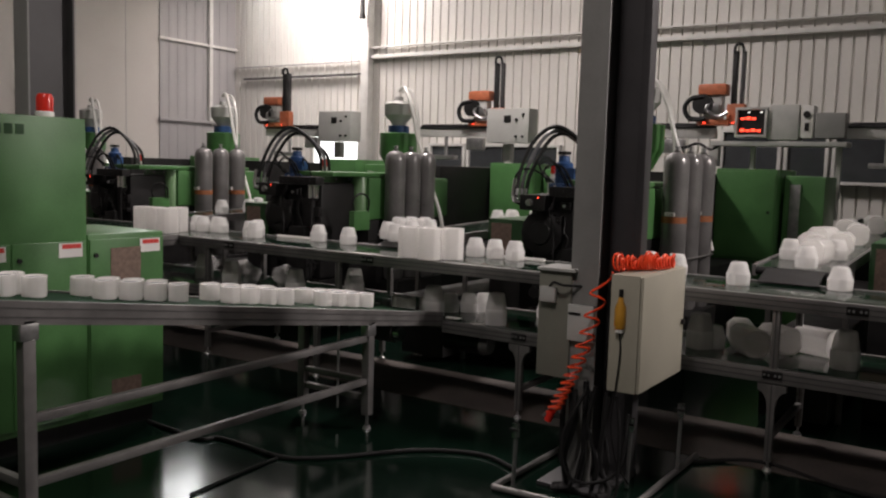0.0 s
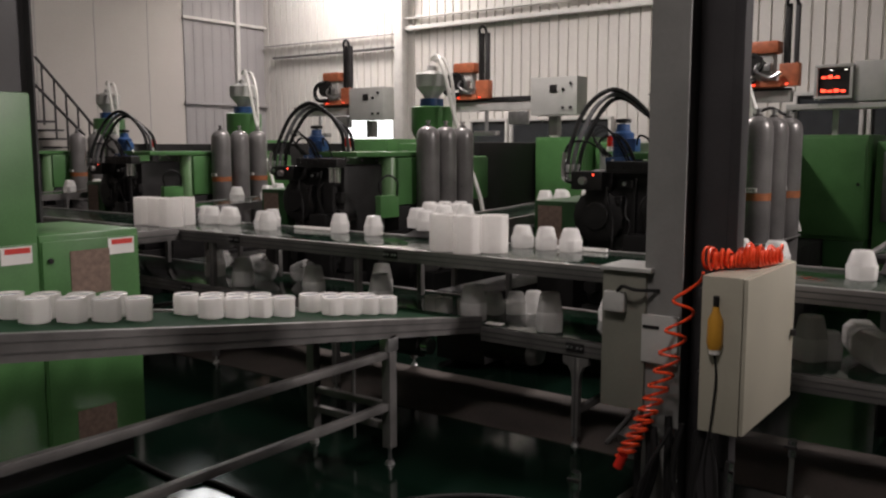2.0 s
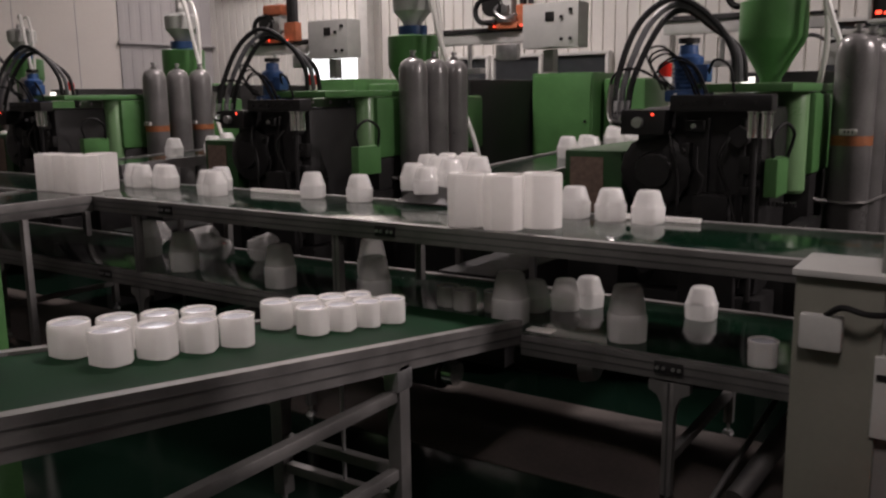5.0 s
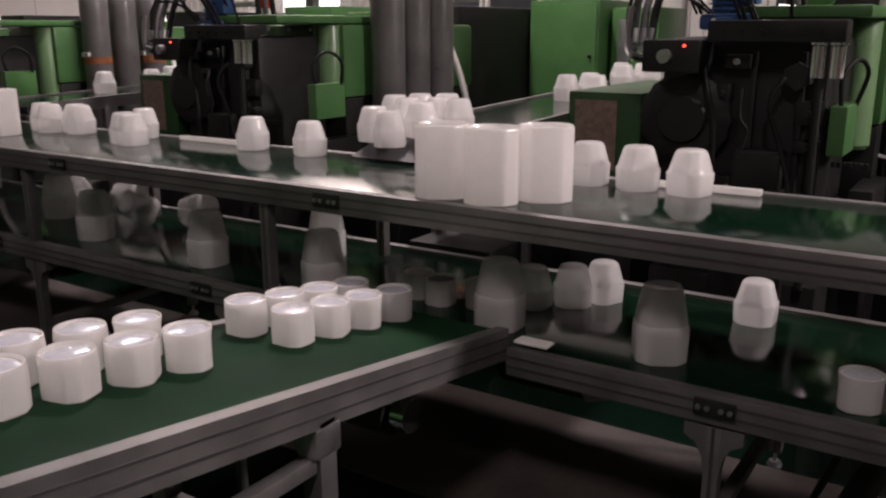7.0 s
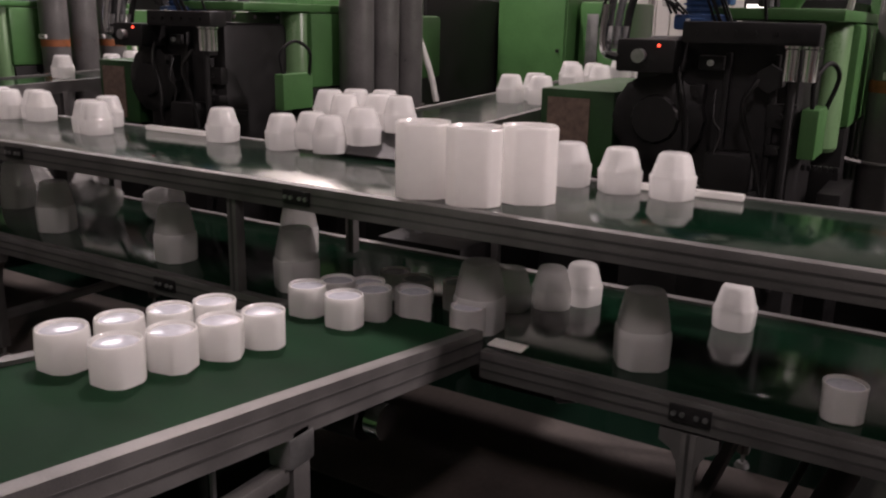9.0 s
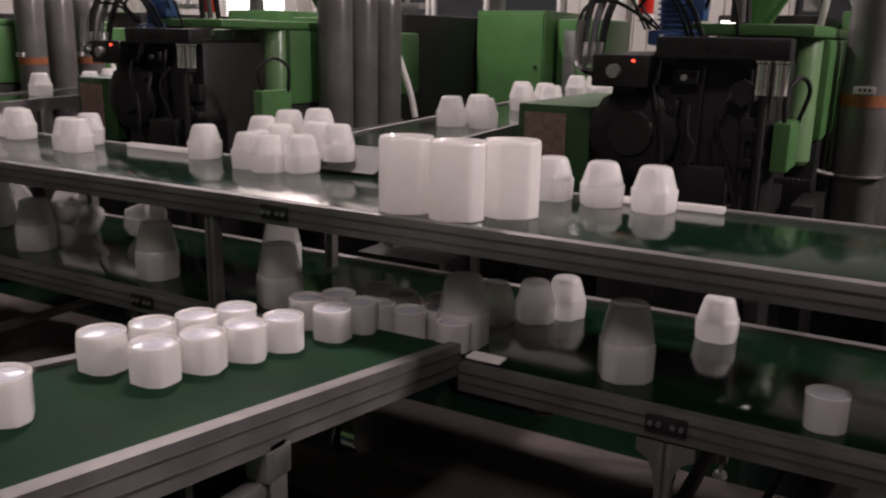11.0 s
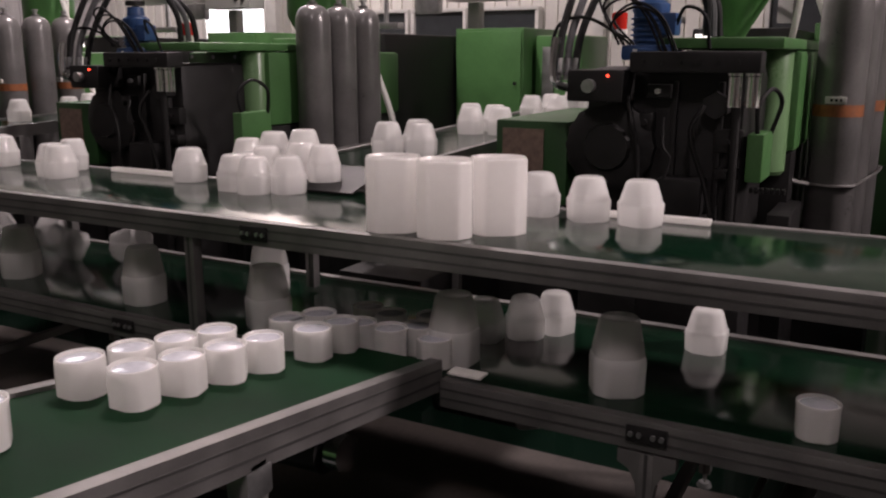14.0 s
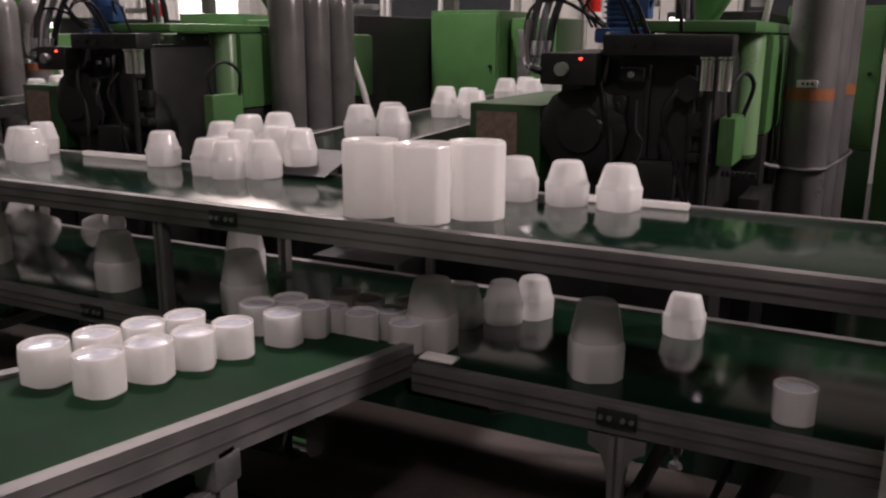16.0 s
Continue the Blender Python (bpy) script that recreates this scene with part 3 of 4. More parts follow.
        pts.append((1.79 + 0.17 * s_ + 0.03 * math.sin(3.0 * s_) + 0.4 * r * math.sin(a * 0.5), -1.02 + 0.42 * s_ + 0.04 * math.sin(7 * s_) + r * math.cos(a), 1.287 + r * (1.0 + math.sin(a)) * (1.0 - 0.25 * math.sin(5 * s_) ** 2)))
    sweep(bm, pts, 0.0068, 6, 1)
    hose = thing("coil_hose", "bright orange coiled air hose hanging from the cabinet top", "hose", (0, 0, 0))
    part("resting_coil", bm, ORANGE_HOSE, hose)
    bm, pts = B(), []
    top, low = Vector((1.755, -1.09, 1.27)), Vector((1.50, -1.13, 0.46))
    for i in range(230):
        s_ = i / 229
        a = 2 * math.pi * (4.5 * s_ + 8.0 * s_ * s_)
        c0 = top.lerp(low, s_)
        c0.z -= 0.05 * math.sin(math.pi * s_)
        c0.x += 0.02 * math.sin(math.pi * s_)
        r = 0.050 - 0.010 * s_
        pts.append((c0.x + r * math.cos(a), c0.y + r * math.sin(a) * 0.9, c0.z + r * 0.35 * math.cos(a + 0.6)))
    sweep(bm, pts, 0.0070, 6, 1)
    part("hanging_coil", bm, ORANGE_HOSE, hose)
    part("end_piece", rod(B(), (1.495, -1.13, 0.46), (1.47, -1.13, 0.40), 0.022, 12), RED_GLASS, hose)
    # pipes at the foot
    bm = B()
    for k, (x, y, h_) in enumerate(((1.33, -1.26, 0.36), (1.86, -0.86, 0.40), (2.02, -0.45, 0.42))):
        v = thing("air_pipe", "thin steel air pipe with valve at the pillar foot", "pipe", (x, y, 0), "air pipes")
        part("tube", rod(B(), (0, 0, 0.012), (0.01, 0, h_), 0.012, 10), STEEL, v)
        q = part("valve", rod(B(), (0.01, -0.01, h_ - 0.05), (0.01, -0.01, h_ + 0.03), 0.022, 10), CHROME, v)
        part("handle", box(B(), -0.02, -0.04, h_ - 0.01, 0.04, -0.03, h_ + 0.005, 0.003), BLACK, q)
    bm.free()
    r = thing("base_frame", "low steel frame on the floor round the pillar", "frame", (0, 0, 0))
    for a, b in (((1.25, -1.35), (2.0, -1.30)), ((2.0, -1.30), (2.02, -0.05)), ((1.25, -1.35), (1.27, -0.05))):
        part("bar", rod(B(), (*a, 0.02), (*b, 0.02), 0.02, 8), ALU, r)
    h2 = thing("floor_hose", "black rubber hose lying in a loop at the pillar", "hose", (0, 0, 0))
    part("loop", sweep(B(), [(1.70, -1.12, 0.62), (1.60, -1.2, 0.35), (1.64, -1.2, 0.14), (1.76, -1.15, 0.10), (1.9, -1.1, 0.2), (1.92, -1.05, 0.5)], 0.010), RUBBER, h2)
    rnd = random.Random(11)
    bundle = thing("cable_bundle", "bundle of black cables running down the pillar foot", "cable", (0, 0, 0))
    for i in range(9):
        x, y = 1.53 + 0.042 * i, -1.035 - 0.03 * (i % 3)
        part("cable", sweep(B(), [(x, y, 0.60 + 0.04 * (i % 2)), (x + rnd.uniform(-0.03, 0.03), y - 0.02, 0.42), (x + rnd.uniform(-0.05, 0.05), y - 0.02, 0.20), (x + rnd.uniform(-0.06, 0.06), y - 0.03, 0.05), (x + rnd.uniform(-0.1, 0.1), y - 0.10, 0.034)], rnd.choice((0.010, 0.013, 0.017))), RUBBER, bundle)
    h3 = thing("floor_cable", "black cable lying across the green floor", "cable", (0, 0, 0))
    part("cable", sweep(B(), [(-1.29, -1.75, 0.014), (-0.73, -1.79, 0.014), (-0.64, -1.70, 0.014), (-0.38, -1.70, 0.014), (-0.05, -1.71, 0.014), (0.19, -1.53, 0.014), (0.53, -1.09, 0.014), (0.9, -0.9, 0.014), (1.2, -1.0, 0.014)], 0.013), RUBBER, h3)
    h5 = thing("floor_cable", "thin black cable lying across the green floor", "cable", (0, 0, 0))
    part("cable", sweep(B(), [(-0.02, -2.45, 0.010), (-0.05, -2.07, 0.010), (-0.07, -1.735, 0.010)], 0.009), RUBBER, h5)
    for a, b, r_ in (((0.93, 0.12, 0.052), (1.22, 1.02, 0.56), 0.046), ((0.83, 0.10, 0.016), (1.06, 1.02, 0.56), 0.013)):
        q = thing("leaning_tube", "grey metal tube leaning against the conveyor underside", "tube", (0, 0, 0), "leaning tubes")
        part("tube", rod(B(), a, b, r_, 20), ALU, q)
    h4 = thing("floor_cable", "black cable lying across the green floor", "cable", (0, 0, 0))
    part("cable", sweep(B(), [(2.0, -0.2, 0.014), (2.4, 0.1, 0.014), (3.0, -0.1, 0.014), (3.8, 0.05, 0.014)], 0.013), RUBBER, h4)
    pillar(-2.25, -2.05, "grey painted steel beam pillar behind the green cabinet")


def cabinet_machine():
    """Green machine cabinet in the foreground."""
    c = thing("green_machine_cabinet", "bright green sheet metal machine cabinet with labels", "machine", (-1.30, 0, 0))
    part("tall_body", box(B(), -0.75, -5.2, 0.13, 0.0, -2.202, 2.065, 0.01), GREEN, c)
    part("low_body", box(B(), -0.75, -2.198, 0.13, 0.0, -1.615, 1.335, 0.01), GREEN, c)
    part("plinth", box(B(), -0.70, -5.15, 0.0, -0.06, -1.66, 0.128), BLACK, c)
    for y0, y1 in ((-2.70, -2.215), (-2.19, -1.625), (-3.3, -2.71)):
        d = part("door", box(B(), 0.001, y0, 0.17, 0.014, y1, 1.30, 0.005), GREEN, c)
        part("lock", rod(B(), (0.014, y0 + 0.04, 1.20), (0.028, y0 + 0.04, 1.20), 0.015, 12), BLACK, d)
        if y0 > -2.3:
            part("vent", box(B(), 0.015, y0 + 0.15, 1.0, 0.018, y0 + 0.38, 1.24), BROWN_PANEL, d, "brown mesh vent panel")
            part("vent", box(B(), 0.015, y0 + 0.15, 0.20, 0.018, y0 + 0.38, 0.36), BROWN_PANEL, d, "brown mesh vent panel")
        s = part("warning_label", box(B(), 0.015, y1 - 0.19, 1.20, 0.017, y1 - 0.03, 1.29), LABEL, d, "white label with red band")
        part("red_band", box(B(), 0.0172, y1 - 0.17, 1.255, 0.0185, y1 - 0.04, 1.283), LABEL_RED, s)
    for i in range(3):
        part("mark_bar", box(B(), 0.001, -2.80 + i * 0.07, 1.95, 0.004, -2.75 + i * 0.07, 2.01), GREEN_DARK, c, "dark green lettering block")
    b = part("beacon", lathe(B(), [(0.055, 2.07), (0.055, 2.10), (0.05, 2.105)], 20, (-0.22, -2.34, 0)), LABEL, c)
    part("dome", lathe(B(), [(0.05, 2.106), (0.052, 2.19), (0.04, 2.215), (0.0, 2.22)], 20, (-0.22, -2.34, 0)), RED_GLASS, b, "red beacon dome")


boxes_at_pillar()
cabinet_machine()


# ---- moulding machines ----
def moulding_machine():
    m = thing("moulding_machine", "green injection moulding machine with black clamp end", "machine", (0, 0, 0), "moulding machines")
    # black instead of green: the shade below the belts is put into the colour
    part("frame", box(B(), -0.12, 1.9, 0.0, 0.80, 6.6, 0.78, 0.01), BLACK, m, "base frame coloured black for the shade below the belts")
    part("plinth", box(B(), -0.10, 1.56, 0.0, 0.66, 1.89, 0.55, 0.01), BLACK, m)
    # black clamp end
    bm = box(B(), -0.10, 1.62, 0.55, 0.615, 2.25, 1.62, 0.05)
    clamp = part("clamp_block", bm, BLACK, m, "oily black clamp end")
    part("clamp_cylinder", lathe(B(), [(0.20, -0.02), (0.205, 0.07), (0.17, 0.09), (0.11, 0.095), (0.10, 0.12), (0.0, 0.12)], 48, shape=lambda a: 1.0 + 0.035 * (math.cos(16 * a) > 0)), BLACK, clamp).matrix_basis = pose(0.03, 1.62, 1.26, 90, 0, 0)
    for dx in (0.0, 0.52):
        for dz in (0.70, 1.46):
            nut = rod(B(), (-0.02 + dx, 1.54, dz), (-0.02 + dx, 1.64, dz), 0.06, 6)
            part("tie_bar_nut", nut, BLACK, clamp)
    part("valve_block", box(B(), -0.13, 1.40, 1.47, 0.13, 1.60, 1.61, 0.012), BLACK, clamp)
    part("valve", rod(B(), (-0.02, 1.36, 1.54), (-0.02, 1.40, 1.54), 0.03, 12), STEEL, clamp)
    part("top_beam", box(B(), 0.14, 1.44, 1.60, 0.69, 1.57, 1.69, 0.012), BLACK, clamp)
    for dx in (0.0, 0.075):
        part("chrome_rod", lathe(B(), [(0.030, 1.46), (0.030, 1.585), (0.038, 1.59), (0.038, 1.60)], 14, (0.585 + dx, 1.48, 0)), CHROME, clamp, "bright chrome piston rod")
    for i in range(6):
        part("bolt", rod(B(), (0.20 + 0.08 * i, 1.43, 1.645), (0.20 + 0.08 * i, 1.441, 1.645), 0.011, 6), BLACK, clamp)
    part("pilot_lamp", rod(B(), (0.06, 1.392, 1.585), (0.06, 1.401, 1.585), 0.006, 8), LED, clamp, "tiny red pilot lamp")
    for i in range(7):
        part("chain_link", box(B(), 0.66 + 0.022 * i, 1.575, 1.085, 0.676 + 0.022 * i, 1.60, 1.11, 0.003), BLACK, clamp)
    part("guide_rod", rod(B(), (0.60, 1.48, 0.56), (0.60, 1.48, 1.46), 0.018, 10), BLACK, clamp)
    # green covers
    part("top_cover", box(B(), 0.16, 1.66, 1.70, 0.745, 3.6, 1.75, 0.012), GREEN, m)
    part("step_box", box(B(), -0.58, 1.62, 0.95, -0.20, 2.7, 1.36, 0.012), GREEN_DARK, m)
    # foot of the step box, black to carry the shade under the belt
    part("step_base", box(B(), -0.56, 1.64, 0.0, -0.22, 2.68, 0.948, 0.01), BLACK, m)
    part("step_vent", box(B(), -0.54, 1.612, 0.98, -0.32, 1.618, 1.32), BROWN_PANEL, m, "brown mesh vent panel")
    jb = part("junction_box", box(B(), 0.635, 1.58, 1.13, 0.705, 1.85, 1.34, 0.008), GREEN, m, "small green junction box")
    part("cable_loop", sweep(B(), [(0.67, 1.62, 1.34), (0.67, 1.60, 1.46), (0.71, 1.68, 1.53), (0.74, 1.78, 1.47), (0.70, 1.82, 1.33)], 0.010), RUBBER, jb)
    # lower panel blackened for the same shade
    part("lower_panel", box(B(), 0.70, 1.90, 0.05, 0.80, 2.40, 0.94, 0.006), BLACK, m)
    part("drop_plate", box(B(), 0.20, 1.50, 0.40, 0.52, 1.57, 0.98, 0.02), BLACK, m)
    part("manifold", box(B(), 0.28, 1.46, 0.98, 0.48, 1.60, 1.14, 0.015), BLACK, m)
    part("barrel_cover", box(B(), 0.02, 2.28, 1.20, 0.755, 3.95, 1.695, 0.03), GREEN, m)
    # black lower part below the green barrel cover
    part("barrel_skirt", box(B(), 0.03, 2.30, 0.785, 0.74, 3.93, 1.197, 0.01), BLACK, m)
    guard = part("mould_guard", box(B(), -0.22, 4.2, 0.79, 0.46, 6.5, 1.86, 0.02), BLACK, m, "black mould guard")
    part("guard_window", box(B(), -0.10, 4.185, 1.20, 0.24, 4.197, 1.55, 0.01), GREEN_DARK, guard)
    part("guard_frame", frame_bars(-0.14, 0.28, 1.15, 1.60, 4.16, 4.184, 0.05), GREEN, guard)
    end = part("end_cabinet", box(B(), 0.48, 5.5, 0.79, 1.22, 6.6, 1.93, 0.012), GREEN, m, "green end cabinet")
    part("end_door", box(B(), 0.50, 5.485, 0.83, 1.20, 5.497, 1.90, 0.006), GREEN, end)
    part("end_lock", rod(B(), (1.14, 5.47, 1.4), (1.14, 5.485, 1.4), 0.018, 10), BLACK, end)
    part("rear_cabinet", box(B(), 1.26, 5.7, 0.0, 1.74, 6.5, 1.86, 0.03), GREEN, m)
    # bright steel strip in place of the upright reflections on the cabinet
    part("rear_panel", box(B(), 1.34, 5.685, 1.0, 1.46, 5.697, 1.75, 0.004), STEEL, m)
    # added panel: stands in for the dark gap and hides the lit wall
    part("rear_skirt", box(B(), -2.05, 6.30, 0.0, -0.125, 6.42, 1.02, 0.01), BLACK, m, "black panel added for the shade behind the branch belt")
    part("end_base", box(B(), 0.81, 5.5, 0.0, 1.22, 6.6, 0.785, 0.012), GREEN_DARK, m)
    part("guard_light", box(B(), -0.19, 4.17, 1.72, -0.08, 4.197, 1.82, 0.004), LIT, m, "small lit white display")
    part("cross_pipe", rod(B(), (-0.2, 4.12, 1.68), (0.44, 4.12, 1.68), 0.02, 8), STEEL, m)
    part("ejector", rod(B(), (0.30, 4.02, 1.36), (0.30, 4.19, 1.36), 0.07, 14), STEEL, m)
    # paler than the machine green: the light falling on the cover is coloured in
    part("round_cover", lathe(B(), [(0.085, 1.085), (0.10, 1.105), (0.10, 1.685), (0.09, 1.705), (0.0, 1.707)], 28, (0.616, 2.279, 0)), LIT_GREEN, m, "round green machine cover, paler for the light on it")
    # hydraulic pump motor
    pump = part("pump_motor", lathe(B(), [(0.0, 1.66), (0.10, 1.66), (0.10, 1.70), (0.075, 1.71), (0.078, 1.86), (0.085, 1.87), (0.085, 1.90), (0.055, 1.92), (0.05, 1.97), (0.0, 1.98)], 20, (0.15, 1.72, 0)), BLUE, m, "blue hydraulic pump motor")
    part("gear_housing", box(B(), 0.04, 1.63, 1.65, 0.28, 1.82, 1.72, 0.02), BLUE, pump)
    for i in range(5):
        part("cooling_fin", lathe(B(), [(0.079, 1.735 + 0.024 * i), (0.090, 1.737 + 0.024 * i), (0.090, 1.743 + 0.024 * i), (0.079, 1.745 + 0.024 * i)], 20, (0.15, 1.72, 0)), BLUE, pump)
    part("nameplate", box(B(), 0.10, 1.625, 1.67, 0.17, 1.629, 1.70), LABEL, pump)
    part("fan_cap", lathe(B(), [(0.06, 1.981), (0.06, 2.01), (0.0, 2.015)], 16, (0.15, 1.72, 0)), BLACK, pump)
    part("terminal_box", box(B(), 0.20, 1.66, 1.76, 0.28, 1.76, 1.86, 0.01), BLUE, pump)
    for k in range(3):
        part("hose", sweep(B(), [(-0.19 + 0.02 * k, 1.45 + 0.05 * k, 1.58), (-0.19 + 0.03 * k, 1.50 + 0.05 * k, 1.80), (-0.12 + 0.05 * k, 1.62 + 0.05 * k, 2.10), (0.05 + 0.02 * k, 1.72 + 0.05 * k, 2.24 - 0.03 * k),
                                  (0.24, 1.80 + 0.05 * k, 2.13 - 0.03 * k), (0.36 + 0.01 * k, 1.86 + 0.05 * k, 1.94), (0.37 + 0.02 * k, 1.88 + 0.05 * k, 1.76)], 0.019), GREY_HOSE if k == 1 else RUBBER, m, "black hydraulic hose")
        part("hose_fitting", rod(B(), (-0.19 + 0.02 * k, 1.45 + 0.05 * k, 1.56), (-0.19 + 0.02 * k, 1.455 + 0.05 * k, 1.66), 0.017, 10), STEEL, m)
    part("elbow", sweep(B(), [(-0.19, 1.42, 1.75), (-0.195, 1.40, 1.62), (-0.18, 1.40, 1.55), (-0.12, 1.40, 1.53)], 0.020), CHROME, m, "bright pipe elbow")
    part("thin_cable", sweep(B(), [(0.05, 1.66, 1.75), (-0.1, 1.55, 1.84), (-0.22, 1.5, 1.80), (-0.24, 1.5, 1.62), (-0.17, 1.5, 1.52)], 0.008), RUBBER, m)
    part("thin_cable", sweep(B(), [(0.27, 1.7, 1.80), (0.33, 1.62, 1.88), (0.42, 1.6, 1.84), (0.44, 1.64, 1.70)], 0.008), RUBBER, m)
    # oily clutter of the clamp end
    rnd = random.Random(5)
    for i in range(3):
        x0, z0 = 0.12 + 0.17 * i, 1.50 + rnd.uniform(-0.10, 0.06)
        x1, z1 = x0 + rnd.uniform(-0.16, 0.16), rnd.uniform(0.62, 1.05)
        part("thin_cable", sweep(B(), [(x0, 1.50, z0), (x0 + rnd.uniform(-0.05, 0.05), 1.45, z0 - 0.12), ((x0 + x1) / 2 + rnd.uniform(-0.06, 0.06), 1.47, (z0 + z1) / 2), (x1, 1.48, z1), (x1 + 0.02, 1.60, z1 - 0.05)], rnd.choice((0.006, 0.008, 0.011))), BLACK, m)
    for i in range(6):
        x, z, w, h = rnd.uniform(0.10, 0.52), rnd.uniform(0.70, 1.50), rnd.uniform(0.05, 0.12), rnd.uniform(0.04, 0.11)
        bl = part("valve_body", box(B(), x, 1.53 + 0.01 * i, z, x + w, 1.64, z + h, 0.008), BLACK, clamp)
        part("plug", rod(B(), (x + w * 0.5, 1.505 + 0.01 * i, z + h * 0.5), (x + w * 0.5, 1.529 + 0.01 * i, z + h * 0.5), 0.014, 6), STEEL if i % 3 == 0 else BLACK, bl)
    part("rib", box(B(), 0.30, 1.585, 0.60, 0.325, 1.622, 1.56, 0.006), BLACK, clamp)
    part("rib", box(B(), 0.50, 1.585, 0.60, 0.525, 1.622, 1.56, 0.006), BLACK, clamp)
    for i in range(5):
        u = rnd.uniform(0.02, 0.26)
        part("pump_cable", sweep(B(), [(u, 1.62, 1.72), (u - 0.08, 1.56, 1.80 + 0.03 * i), (u + 0.02, 1.55, 1.88 + 0.02 * i), (u + 0.13, 1.58, 1.84), (u + 0.20, 1.62, 1.68)], 0.006), RUBBER, m)
    for i in range(4):
        part("cover_bolt", rod(B(), (0.06 + 0.20 * i, 2.272, 1.66), (0.06 + 0.20 * i, 2.281, 1.66), 0.012, 8), STEEL, m)
    bc = part("beacon", lathe(B(), [(0.042, 1.76), (0.042, 1.80)], 16, (0.26, 2.05, 0)), LABEL, m)
    part("dome", lathe(B(), [(0.040, 1.801), (0.040, 1.88), (0.0, 1.895)], 16, (0.26, 2.05, 0)), RED_GLASS, bc, "red beacon dome")
    # hopper
    hp = part("hopper", lathe(B(), [(0.07, 1.69), (0.08, 1.80), (0.235, 2.07), (0.245, 2.10), (0.245, 2.36), (0.22, 2.37)], 32, (0.18, 3.6, 0)), GREEN, m, "green material hopper")
    part("collar", lathe(B(), [(0.14, 2.37), (0.14, 2.46), (0.10, 2.465)], 24, (0.18, 3.6, 0)), BLUE, hp, "blue hopper collar")
    ch = part("loader", lathe(B(), [(0.09, 2.466), (0.10, 2.50), (0.185, 2.60), (0.19, 2.74), (0.17, 2.76), (0.06, 2.79), (0.05, 2.84), (0.0, 2.845)], 28, (0.18, 3.6, 0)), GREY_BOX, hp, "grey vacuum loader")
    part("feed_hose", sweep(B(), [(0.19, 3.58, 2.82), (0.32, 3.52, 2.84), (0.48, 3.45, 2.62), (0.62, 3.42, 2.2), (0.80, 3.40, 1.75), (1.00, 3.38, 1.30), (1.08, 3.36, 1.06)], 0.024), PALE_HOSE, m, "clear feed hose")
    part("feed_hose", sweep(B(), [(0.22, 3.6, 2.80), (0.36, 3.6, 2.81), (0.50, 3.56, 2.55), (0.58, 3.5, 2.1), (0.55, 3.45, 1.72)], 0.020), PALE_HOSE, m, "clear feed hose")
    return m


def gas_rack(drop=0.0, lean=0.015):
    """Three grey cylinders in a row with a clamp."""
    g = thing("gas_cylinder_row", "three grey steel gas cylinders clamped upright in a row", "gas cylinder", (0.875, 0, 0), "gas cylinder rows")
    for i in range(3):
        y, x = 2.62 + 0.29 * i, lean * i
        h = 1.97 - drop
        c = part("cylinder", lathe(B(), [(0.105, 0.50), (0.121, 0.53), (0.122, h - 0.06), (0.118, h - 0.01), (0.104, h + 0.03), (0.080, h + 0.055), (0.050, h + 0.068), (0.034, h + 0.072), (0.034, h + 0.09)], 32, (x, y, 0)), CYL_GREY, g, "grey gas cylinder")
        part("valve", lathe(B(), [(0.018, h + 0.091), (0.018, h + 0.115), (0.028, h + 0.117), (0.028, h + 0.133), (0.0, h + 0.135)], 14, (x, y, 0)), STEEL, c)
        if i != 1:
            # worn paper label over the band
            part("band", lathe(B(), [(0.1235, 1.365), (0.1235, 1.425)], 32, (x, y, 0)), ORANGE_BAND, c, "worn orange label band")
            part("label", box(B(), x - 0.055, y - 0.128, 1.432, x + 0.045, y - 0.112, 1.468, 0.002), LABEL, c)
            for j in range(3):
                part("mark_bar", box(B(), x - 0.03 + 0.022 * j, y - 0.1295, 1.443, x - 0.018 + 0.022 * j, y - 0.1275, 1.458), BLACK, c)
    ring = [(-0.135, 2.62, 1.02), (-0.10, 2.52, 1.015), (0.0, 2.485, 1.01), (0.10, 2.52, 1.015), (0.135, 2.62, 1.02), (0.135 + lean * 2, 3.2, 1.04), (lean * 2, 3.335, 1.04), (lean * 2 - 0.135, 3.2, 1.03), (-0.135, 2.62, 1.022)]
    part("strap", sweep(B(), ring, 0.010, 8, 5), ALU, g, "grey clamp chain")
    part("strap_end", sweep(B(), [(-0.10, 2.50, 1.015), (-0.17, 2.47, 1.03), (-0.20, 2.46, 1.06), (-0.18, 2.45, 1.00)], 0.014), ALU, g)
    part("stand", box(B(), -0.14, 2.46, 0.0, 0.16 + lean * 2, 3.38, 0.498, 0.01), BLACK, g)
    return g


